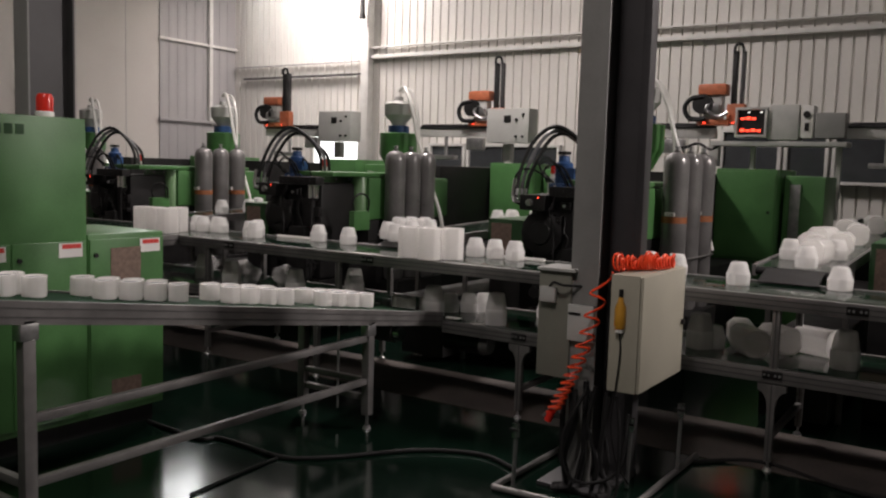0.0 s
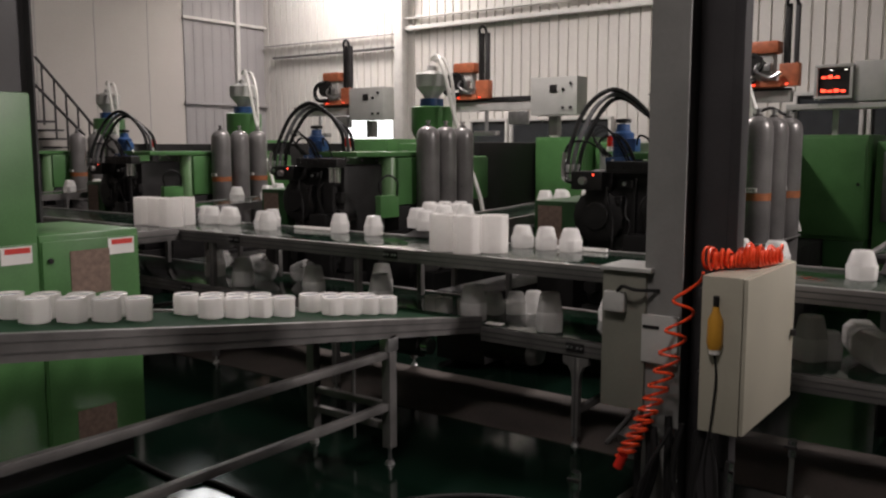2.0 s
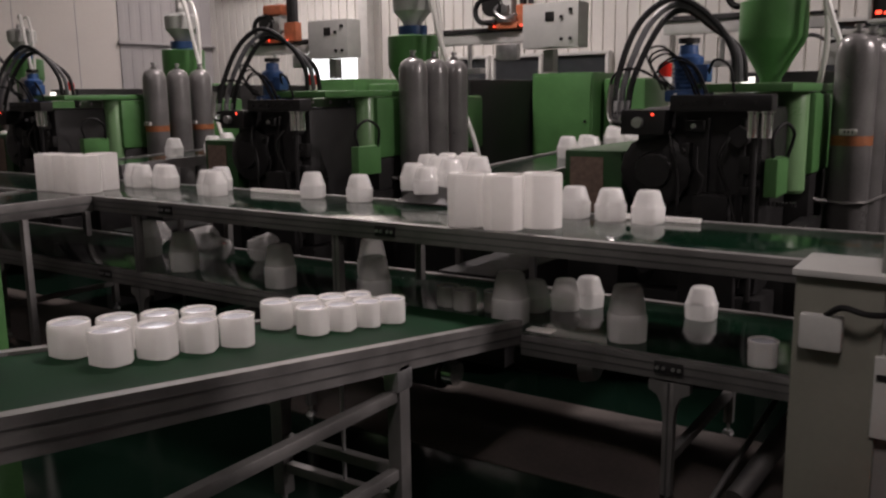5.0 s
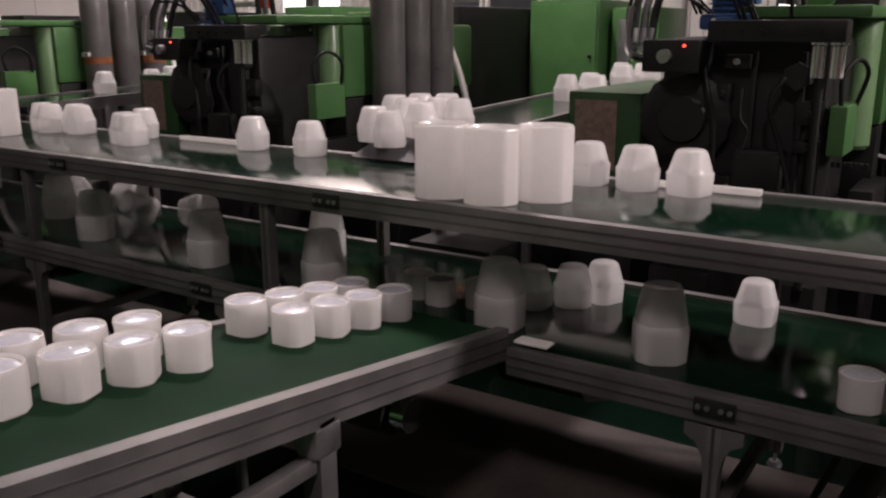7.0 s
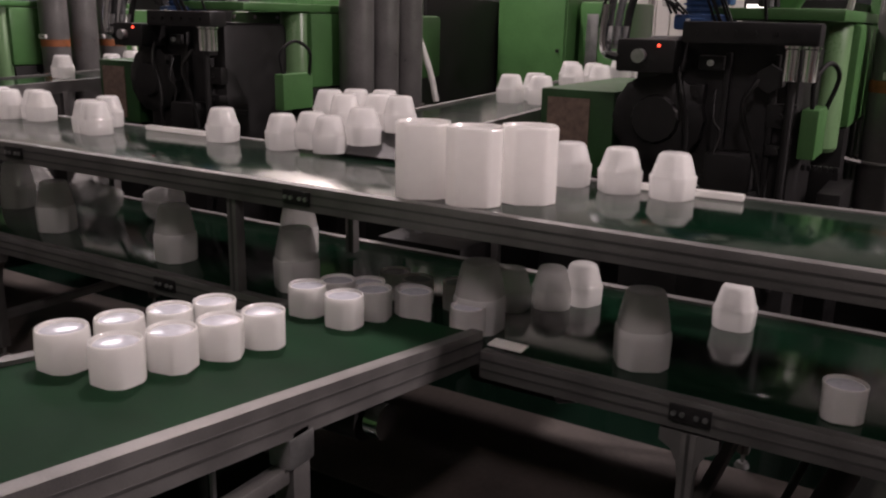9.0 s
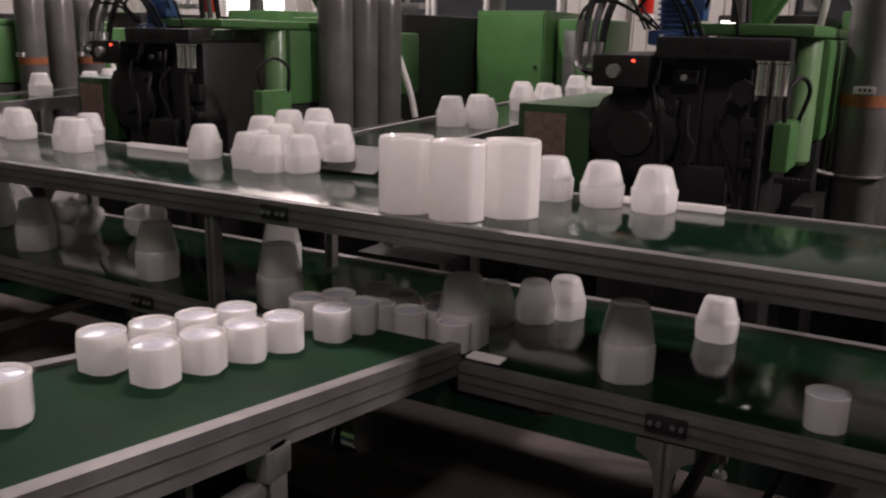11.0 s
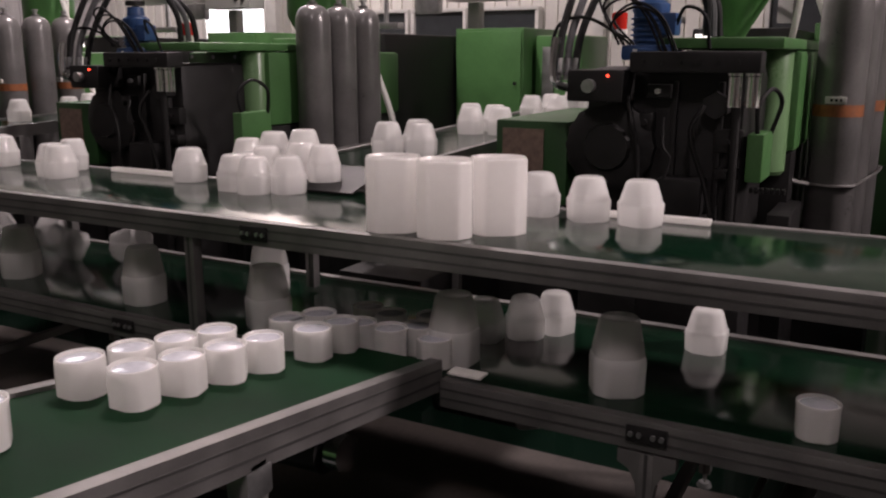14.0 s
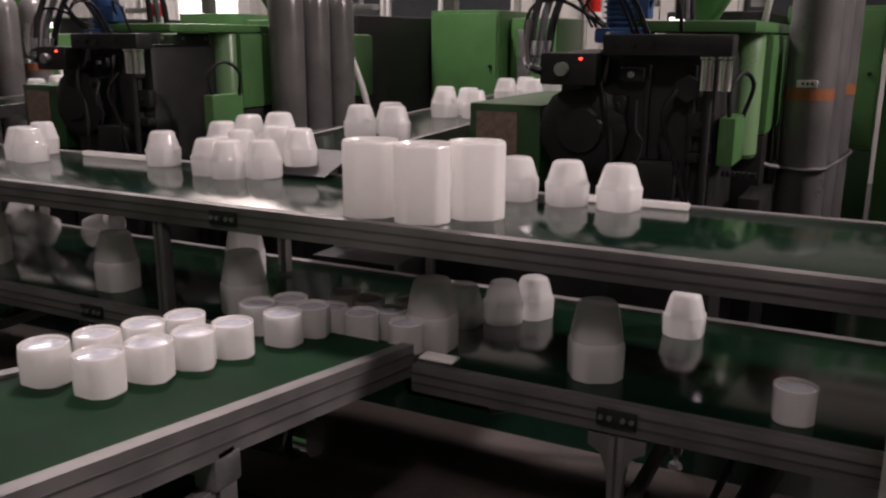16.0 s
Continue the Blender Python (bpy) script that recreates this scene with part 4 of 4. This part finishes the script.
def robot(display=False):
    """Beam, control box and posts of a take-out robot; the carriage rides on it."""
    r = thing("robot_beam", "grey take-out robot beam with light grey control box", "robot", (0, 0, 0), "take-out robots")
    part("beam", box(B(), -1.75, 6.66, 2.36, 0.10, 6.80, 2.50, 0.01), GREY_BOX, r)
    part("rail", box(B(), -1.75, 6.64, 2.50, 0.10, 6.74, 2.53, 0.006), BLACK, r)
    part("cable_chain", box(B(), -1.70, 6.80, 2.50, -0.2, 6.88, 2.58, 0.02), BLACK, r)
    if display:
        d = part("display_box", frame_bars(0.44, 0.86, 2.36, 2.76, 6.36, 6.70, 0.035), GREY_BOX, r, "grey box with glowing red number display")
        part("screen", box(B(), 0.476, 6.40, 2.396, 0.824, 6.69, 2.724), BLACK, d)
        for row, z in enumerate((2.60, 2.44)):
            for j in range(4):
                if (row, j) != (0, 3):
                    part("lit_bar", box(B(), 0.51 + 0.072 * j, 6.388, z, 0.56 + 0.072 * j, 6.398, z + 0.022 + 0.012 * ((j + row) % 2)), LED, d)
        for x in (0.60, 0.76):
            part("lamp", box(B(), x, 6.388, 2.69, x + 0.03, 6.398, 2.70), LIT, d)
        cb = part("control_box", box(B(), 0.865, 6.40, 2.33, 1.25, 6.70, 2.79, 0.012), GREY_BOX, r, "light grey robot control box")
        part("side_panel", box(B(), 1.255, 6.42, 2.36, 1.42, 6.70, 2.78, 0.01), WHITE, cb)
        part("knob", rod(B(), (1.34, 6.40, 2.66), (1.34, 6.419, 2.66), 0.045, 12), BLACK, cb)
        part("switch", box(B(), 1.32, 6.405, 2.45, 1.37, 6.419, 2.55, 0.004), BLACK, cb)
        part("relay_box", box(B(), 1.44, 6.42, 2.36, 1.80, 6.70, 2.68, 0.01), PILLAR, r, "dark grey relay box")
        part("shelf", box(B(), 0.12, 6.40, 2.25, 1.84, 6.80, 2.31, 0.006), GREY_BOX, r)
        for x in (0.62, 1.70):
            part("shelf_leg", box(B(), x, 6.56, 1.30, x + 0.06, 6.62, 2.249), GREY_BOX, r)
        part("air_lines", sweep(B(), [(-0.5, 6.6, 2.30), (-0.3, 6.5, 2.22), (-0.1, 6.55, 2.28), (0.1, 6.5, 2.20), (0.25, 6.55, 2.30)], 0.02), BLACK, r)
    else:
        cb = part("control_box", box(B(), -0.14, 6.40, 2.26, 0.62, 6.70, 2.80, 0.015), GREY_BOX, r, "light grey robot control box")
        part("switch", box(B(), 0.18, 6.385, 2.58, 0.30, 6.398, 2.69, 0.006), BLACK, cb)
        for x, z in ((0.52, 2.70), (0.52, 2.36), (0.40, 2.62), (0.40, 2.36)):
            part("knob", rod(B(), (x, 6.375, z), (x, 6.398, z), 0.022, 10), BLACK, cb)
    part("stand", box(B(), 0.02, 6.66, 1.97, 0.16, 6.80, 2.255, 0.008), GREY_BOX, r)
    part("gripper_arm", rod(B(), (-1.05, 6.62, 2.36), (-1.05, 6.62, 2.05), 0.03, 10), STEEL, r)
    part("gripper", box(B(), -1.25, 6.55, 1.98, -0.85, 6.70, 2.05, 0.01), STEEL, r)
    part("air_unit", box(B(), -0.62, 6.55, 2.14, -0.30, 6.66, 2.34, 0.02), STEEL, r)
    return r


def carriage():
    k = thing("robot_carriage", "orange and black robot carriage with upright arm", "robot", (0, 6.68, 2.53), "robot carriages")
    part("base", box(B(), -0.20, -0.10, 0.004, 0.24, 0.10, 0.09, 0.02), ORANGE, k)
    part("body", box(B(), -0.12, -0.08, 0.09, 0.14, 0.08, 0.42, 0.02), GREY_BOX, k)
    part("motor", rod(B(), (-0.12, -0.15, 0.30), (-0.12, 0.10, 0.30), 0.14, 18), BLACK, k)
    part("top_cover", box(B(), -0.20, -0.12, 0.42, 0.20, 0.12, 0.58, 0.04), ORANGE, k)
    part("cable_loop", sweep(B(), [(-0.10, -0.13, 0.40), (-0.28, -0.14, 0.37), (-0.36, -0.14, 0.24), (-0.28, -0.14, 0.10), (-0.06, -0.13, 0.09)], 0.035), RUBBER, k)
    part("side_arm", sweep(B(), [(0.02, -0.12, 0.34), (-0.06, -0.14, 0.22), (0.10, -0.13, 0.12), (0.24, -0.12, 0.18)], 0.025), STEEL, k)
    part("arm", box(B(), 0.24, -0.04, 0.10, 0.31, 0.04, 1.02, 0.01), BLACK, k)
    part("arm", box(B(), 0.36, -0.04, 0.10, 0.41, 0.04, 1.02, 0.01), PILLAR_DARK, k)
    part("cable_guide", sweep(B(), [(0.26, -0.05, 1.0), (0.28, -0.05, 1.10), (0.36, -0.05, 1.10), (0.39, -0.05, 1.0)], 0.02), RUBBER, k)
    for x in (-0.10, 0.30):
        part("status_lamp", box(B(), x, -0.128, 0.03, x + 0.03, -0.118, 0.045), LED, k, "small red status lamp")
    part("air_block", box(B(), 0.02, -0.13, 0.20, 0.12, -0.085, 0.30, 0.01), STEEL, k)
    part("arm_foot", box(B(), 0.20, -0.07, 0.02, 0.44, 0.07, 0.30, 0.02), ORANGE, k)
    return k


machine = moulding_machine()
rack = gas_rack(0.0, 0.04)
rack.location.x += 0.035
robot(display=True)
beam = robot()
beam.matrix_basis = pose(-PITCH, 0, 0)
short_rack = gas_rack(0.03)
short_rack.matrix_basis = pose(0.875 - PITCH, 0, 0)
first_carriage = carriage()
carriages = [first_carriage]
for k in (-1, 1, 2, 3):
    twin = copy_thing(machine, pose(-PITCH * k, 0, 0))
    for o in twin.children:
        if k > 0 and o.name.startswith("junction_box"):
            o.location.x += 0.41
    if k != 1:
        copy_thing(rack if k < 0 else short_rack, pose(0.875 - PITCH * k, 0, 0))
    if k < 3:
        if k != 1:
            copy_thing(beam, pose(-PITCH * k - (0.26 if k == 2 else 0), 0, 0))
        carriages.append(copy_thing(first_carriage, pose(-0.2 - PITCH * k, 6.68, 2.53)))
    # the far loaders sit lower on their hoppers
    for o in twin.children:
        if k > 0 and o.name.startswith("hopper"):
            o.location.z -= 0.10
for o in machine.children:
    if o.name.startswith("beacon"):
        o.location.x -= 0.36
# the shorter row carries no bands
for o in [o for o in short_rack.children_recursive if o.name.startswith(("band", "label", "mark_bar"))]:
    bpy.data.objects.remove(o)


# ---- cups ----
def square(a):
    """Square with wide bevelled corners, about one in mean radius."""
    c, d = abs(math.cos(a)), abs(math.sin(a))
    flat = min(1.0 / max(c, d), 1.10 * math.sqrt(2.0) / (c + d))
    return 0.10 + 0.90 * 0.95 * flat


def turned(bm, profile, seg=48):
    """Turns (radius, height, squareness) rows about the upright axis."""
    rings = []
    for r, z, q in profile:
        ring = []
        for i in range(seg):
            a = 2 * math.pi * (i + 0.5) / seg
            rr = r * (1.0 - q + q * square(a))
            ring.append(bm.verts.new((rr * math.cos(a), rr * math.sin(a), z)))
        rings.append(ring)
    for p, q in zip(rings, rings[1:]):
        for i in range(seg):
            bm.faces.new((p[i], p[(i + 1) % seg], q[(i + 1) % seg], q[i]))
    bm.faces.new(rings[0][::-1])
    bm.faces.new(rings[-1])
    return bm


def round_cup():
    """Upside-down cup: square foot with a step, narrowing round crown."""
    bm = turned(B(), [(0.070, 0.0, 1), (0.0725, 0.003, 1), (0.0755, 0.066, 1), (0.0755, 0.076, 1), (0.073, 0.080, 0.9), (0.0705, 0.083, 0.7), (0.0655, 0.105, 0.5),
                      (0.0580, 0.132, 0.3), (0.0550, 0.143, 0.2), (0.050, 0.151, 0.1), (0.044, 0.155, 0.0), (0.02, 0.1565, 0.0)])
    return link("cup", bm, CUP, 70)


def pot(material):
    """Short pot, square below and round at the rim, with film on its mouth."""
    ob = new("short_pot")
    part("wall", turned(B(), [(0.054, 0.0, 1), (0.058, 0.005, 1), (0.0590, 0.060, 1), (0.0595, 0.080, 0.75), (0.0600, 0.092, 0.3), (0.0605, 0.098, 0.0), (0.0600, 0.1035, 0.0),
                              (0.0575, 0.105, 0.0), (0.0555, 0.102, 0.0), (0.054, 0.096, 0.0), (0.03, 0.0945, 0.0)]), material, ob)
    part("film", turned(B(), [(0.050, 0.0962, 0.0), (0.046, 0.0972, 0.0), (0.012, 0.0978, 0.0)], 32), FILM, ob, "bluish film over the mouth")
    return ob


def bell(material):
    """Tall pair of nested cups, mouth down."""
    ob = new("nested_cups")
    part("lower_cup", turned(B(), [(0.083, 0.0, 1), (0.086, 0.004, 1), (0.088, 0.10, 1), (0.0865, 0.118, 1), (0.083, 0.125, 0.9)]), material, ob)
    part("upper_cup", turned(B(), [(0.0825, 0.126, 0.9), (0.080, 0.150, 0.8), (0.070, 0.205, 0.6), (0.064, 0.235, 0.4), (0.057, 0.244, 0.3), (0.03, 0.247, 0.0)]), CUP_SHEER, ob, "thin sheer upper cup")
    return ob


def stack_column():
    """Tall column of nested cups: many thin rims one over the other."""
    rows = [(0.089, 0.0, 1), (0.0935, 0.002, 1)]
    for i in range(30):
        z = 0.006 + 0.0079 * i
        rows += [(0.0940, z, 1), (0.0947, z + 0.004, 1)]
    rows += [(0.0945, 0.243, 0.9), (0.0925, 0.248, 0.7), (0.088, 0.2485, 0.5), (0.084, 0.238, 0.4), (0.03, 0.236, 0.2)]
    return link("cup_column", turned(B(), rows, 64), CUP_DULL, 50)


movers = []          # (thing, list of (t, x, y, z, turn))
DRIFT = 0.0122       # speed of the two long belts


def feed(t):
    """How far the feeding belt has gone."""
    pts = [(0, 0), (4.75, 0), (5.2, 0.06), (7.0, 0.375), (7.5, 0.465), (8.0, 0.56), (8.5, 0.655), (9.6, 0.87), (9.95, 0.925), (16, 0.925)]
    for (a, p), (b, q) in zip(pts, pts[1:]):
        if a <= t <= b:
            return p + (q - p) * (t - a) / (b - a)


def branch(t):
    pts = [(0, 0), (6.5, 0), (7.0, -0.06), (8.5, -0.32), (11.0, -0.85), (12.0, -1.05), (13.0, -1.26), (13.2, -1.27), (16, -1.27)]
    for (a, p), (b, q) in zip(pts, pts[1:]):
        if a <= t <= b:
            return p + (q - p) * (t - a) / (b - a)


TIMES = (0, 4.75, 5.2, 6.5, 7.0, 7.5, 8.0, 8.5, 9.6, 9.95, 11.0, 12.0, 13.0, 13.2, 16.0)


def drift_cup(ob, x, y, z, turn, at=13.0):
    """Rides on a long belt; x is where it is at 13 s."""
    movers.append((ob, [(t, x + DRIFT * (t - at), y, z, turn) for t in (0.0, 16.0)]))


def upper_things():
    base = round_cup()
    tagged(base, "frosted white plastic cup upside down on the green belt", "cup", "cups on the upper belt")
    spots = [(0.066, 0.59), (0.260, 0.58), (0.448, 0.58), (-1.69, 0.61), (-1.315, 0.60), (-2.98, 0.56), (-2.42, 0.43), (-2.32, 0.40),
             (-3.20, 0.52), (-3.34, 0.56), (-3.08, 0.60), (-2.52, 0.63),
             (1.77, 0.60), (2.26, 0.40), (2.86, 0.62), (3.4, 0.5), (3.9, 0.3), (1.55, 0.62)]
    for i, (x, y) in enumerate(spots):
        c = base if i == 0 else copy_thing(base, pose(x, y, TOP))
        drift_cup(c, x, y, TOP + 0.001, 37 * i % 360)
    col = stack_column()
    tagged(col, "tall column of nested milky plastic cups", "cup stack", "cup stacks on the upper belt")
    for i, (x, y, r) in enumerate([(-0.260, 0.105, 28), (-0.060, 0.10, 24), (0.066, 0.236, 31),
                                   (-3.22, 0.09, 0), (-3.41, 0.10, 8), (-3.60, 0.09, 5), (-3.3, 0.28, 0)]):
        c = col if i == 0 else copy_thing(col, pose(x, y, TOP))
        drift_cup(c, x, y, TOP + 0.001, r)
    tray = solid("plastic_strip", box(B(), -0.03, -0.02, 0, 0.42, 0.02, 0.022, 0.004), CUP_DULL, "short white plastic strip at the belt edge", "strip")
    drift_cup(tray, 0.25, 0.672, TOP + 0.001, 0)
    tray2 = copy_thing(tray, pose(-2.2, 0.67, TOP))
    drift_cup(tray2, -2.25, 0.675, TOP + 0.001, 0)
    # bunch that slides off the branch conveyor
    end = [(x - 0.10, y) for x, y in ((-1.215, 0.50), (-1.085, 0.475), (-0.965, 0.55), (-1.31, 0.70), (-1.15, 0.635), (-1.00, 0.69), (-1.22, 0.775), (-0.87, 0.68), (-1.075, 0.81))]
    for i, (x, y) in enumerate(end):
        c = copy_thing(base, pose(x, y, TOP))
        tagged(c, group="cups sliding from the branch belt")
        rows = []
        y0 = 0.68 + (y - 0.45) * 1.35
        for t in TIMES:
            s = min(1.0, max(0.0, (branch(t) + 0.06) / -0.76))
            yy = y0 + (y - y0) * s
            ramp = min(1.0, max(0.0, (yy - 0.60) / 0.25))
            zz = TOP + 0.001 + ramp * (0.092 + 0.03 * max(0, yy - 0.85)) + (0.012 if 0 < ramp < 1 else 0)
            if s < 1.0:
                zz = max(zz, TOP + 0.016 if yy > 0.60 else zz)
            xs = -1.08 + (x + 1.26) * 0.86
            rows.append((t, xs + (x - xs) * s + DRIFT * (t - 13) * (s >= 1.0), yy, zz, 31 * i % 360))
        movers.append((c, rows))
    # rows of cups riding down the branch belt
    for g in range(4):
        for j, (dx, dy) in enumerate([(-0.98, 0.0), (-0.90, 0.16), (-0.80, 0.02), (-1.08, 0.20)][:3 + g % 2]):
            y0 = 2.50 + 0.90 * g + dy
            c = copy_thing(base, pose(dx, y0, 1.2))
            tagged(c, group="cups on the branch belt")
            movers.append((c, [(t, dx, y0 + branch(t), 1.166 + 0.03 * (y0 + branch(t)), 53 * j % 360) for t in TIMES]))
    # stacks laid down on the next branch belt, with a few single cups
    for i, (x, y, turn, tilt) in enumerate([(2.46, 1.34, -8, 90), (2.30, 1.72, 20, 90), (2.50, 2.02, 5, 90), (2.33, 2.45, -14, 90), (2.48, 2.95, 9, 90), (2.34, 3.5, 0, 90), (2.46, 4.2, 15, 90)]):
        c = copy_thing(col, pose(x, y, 1.262 + 0.03 * y, tilt, 0, turn))
        tagged(c, "milky cup stack laid on its side on a belt", "cup stack", "stacks laid on the next branch belt")
    for i, (x, y) in enumerate([(2.22, 1.42), (2.52, 1.62), (2.24, 2.1), (2.42, 0.98)]):
        c = copy_thing(base, pose(x, y, 1.167 + 0.03 * y, 0, 0, 40 * i))
        tagged(c, group="cups on the next branch belt")
    # rows on the branch belts further down the line
    for k in (1, 2):
        for i in range(5):
            c = copy_thing(base, pose(-0.95 - PITCH * k + 0.15 * (i % 2), 1.6 + 0.3 * i, 1.168 + 0.03 * (1.6 + 0.3 * i)))
            tagged(c, group="cups on far branch belts")


def feed_things():
    base = pot(CUP_DULL)
    tagged(base, "short milky plastic pot with film on the inclined belt", "pot", "pots on the inclined belt")
    first = True
    halt = [(-0.34, -0.24), (-0.345, -0.08), (-0.24, 0.06), (-0.09, 0.10), (-0.49, -0.17), (-0.47, -0.02), (-0.40, 0.15), (-0.22, 0.22)]
    for g, y_first in enumerate((-3.60, -2.73, -1.855, -1.005)):
        for row, x in enumerate((-0.36, -0.525)):
            for i in range(4):
                y0 = y_first + 0.160 * i - (0.02 if row else 0.0)
                c = base if first else copy_thing(base, pose(x, y0, 1))
                first = False
                rows = []
                for t in TIMES:
                    y, xx = y0 + feed(t), x
                    if g == 3:
                        hx, hy = halt[row * 4 + i]
                        if y > hy - 0.12:
                            s = min(1.0, (y - hy + 0.12) / 0.24)
                            xx, y = x + (hx - x) * s, min(y, hy)
                    z = 0.70 + SLOPE * y + 0.001 if y < 0.0 else max(LOW + 0.001, 0.70 - 0.6 * y)
                    rows.append((t, xx, y, z, 17 * i))
                movers.append((c, rows))
    # pots already at the end of the belt
    for i, (x, y) in enumerate([(-0.40, 0.30), (-0.25, 0.35), (-0.10, 0.28), (-0.52, 0.33)]):
        c = copy_thing(base, pose(x, y, LOW))
        tagged(c, group="pots at the joint")
        drift_cup(c, x, y, LOW + 0.001, 25 * i)
    c = copy_thing(base, pose(1.09, 0.15, LOW))
    drift_cup(c, 1.095, 0.15, LOW + 0.001, 10)


def lower_things():
    base = bell(CUP)
    tagged(base, "two nested frosted cups upside down on the lower belt", "cup", "cups on the lower belt")
    spots = [(-0.080, 0.20), (0.500, 0.215), (-0.905, 0.20), (-1.60, 0.21), (-2.47, 0.24), (2.02, 0.42), (2.95, 0.40), (-3.1, 0.45), (-1.25, 0.62)]
    for i, (x, y) in enumerate(spots):
        c = base if i == 0 else copy_thing(base, pose(x, y, LOW))
        drift_cup(c, x, y, LOW + 0.001, 29 * i)
    cup = round_cup()
    cup.data.materials[0] = CUP
    tagged(cup, "frosted white plastic cup upside down on the lower belt", "cup", "cups on the lower belt")
    drift_cup(cup, 0.67, 0.74, LOW + 0.001, 0)
    sheer = cup.data.copy()
    sheer.materials[0] = CUP_SHEER
    for i, (x, y) in enumerate([(-0.09, 0.47), (0.03, 0.57), (0.11, 0.68), (2.1, 0.50)]):
        c = copy_thing(cup, pose(x, y, LOW))
        if x < 2:
            c.data = sheer
            tagged(c, "thin sheer plastic cup upside down on the lower belt")
        drift_cup(c, x, y, LOW + 0.001, 33 * i)
    lying = stack_column()
    lying.matrix_basis = pose(0, 0, -0.118)
    lying.data.transform(Matrix.Translation((0, 0, -0.12)))
    tagged(lying, "milky cup stack lying on its side on the lower belt", "cup stack", "stacks lying on the lower belt")
    for i, (x, y, turn) in enumerate([(2.24, 0.66, 20), (2.50, 0.62, 48), (2.36, 0.40, 35), (2.72, 0.70, 70)]):
        c = lying if i == 0 else copy_thing(lying, pose(x, y, LOW))
        movers.append((c, [(t, x + DRIFT * (t - 13), y, LOW + 0.099, (90, 0, turn)) for t in (0.0, 16.0)]))
    # clear shells lying tipped on the belt
    shell_bm = lathe(B(), [(0.085, 0.0), (0.088, 0.003), (0.075, 0.15), (0.06, 0.165), (0.056, 0.163), (0.071, 0.148), (0.082, 0.003)], 32, shape=square)
    tip = solid("clear_cup", shell_bm, CUP_CLEAR, "clear plastic cup lying tipped on the lower belt", "cup", "tipped clear cups")
    for i, (x, y, rx, ry) in enumerate([(-2.55, 0.62, 62, 10), (-2.82, 0.55, 75, -20), (-2.30, 0.70, 60, 30), (-3.0, 0.78, 68, -35), (-3.3, 0.6, 58, 0)]):
        c = tip if i == 0 else copy_thing(tip, pose(x, y, LOW))
        lift = LOW + 0.062
        movers.append((c, [(t, x + DRIFT * (t - 13), y, lift, (rx, ry, 40 * i)) for t in (0.0, 16.0)]))


upper_things()
feed_things()
lower_things()


def motions():
    for ob, rows in movers:
        walk(ob, [(t, pose(x, y, z, *r) if isinstance(r, tuple) else pose(x, y, z, 0, 0, r)) for t, x, y, z, r in rows])
    tracks = [
        [(0, 0.05), (1.0, -0.5), (2.5, -0.15), (4.5, -0.35), (6.0, -1.2), (8.0, -0.4), (12.0, -1.2), (16, -0.3)],
        [(0, 3.0), (2.0, 2.6), (4.5, 3.0), (9.0, 2.2), (16, 3.0)],
        [(0, -3.74), (0.5, -4.15), (1.0, -5.0), (1.5, -5.05), (2.5, -4.3), (3.5, -3.78), (4.5, -3.80), (8.0, -4.9), (12.0, -3.8), (16, -4.8)],
        [(0, -8.45), (1.0, -8.45), (1.5, -7.9), (2.5, -7.6), (3.5, -7.45), (4.5, -7.75), (8.0, -8.4), (12.0, -7.5), (16, -8.3)],
    ]
    for ob, rows in zip(carriages, tracks):
        walk(ob, [(t, pose(x, 6.68, 2.53)) for t, x in rows])


motions()
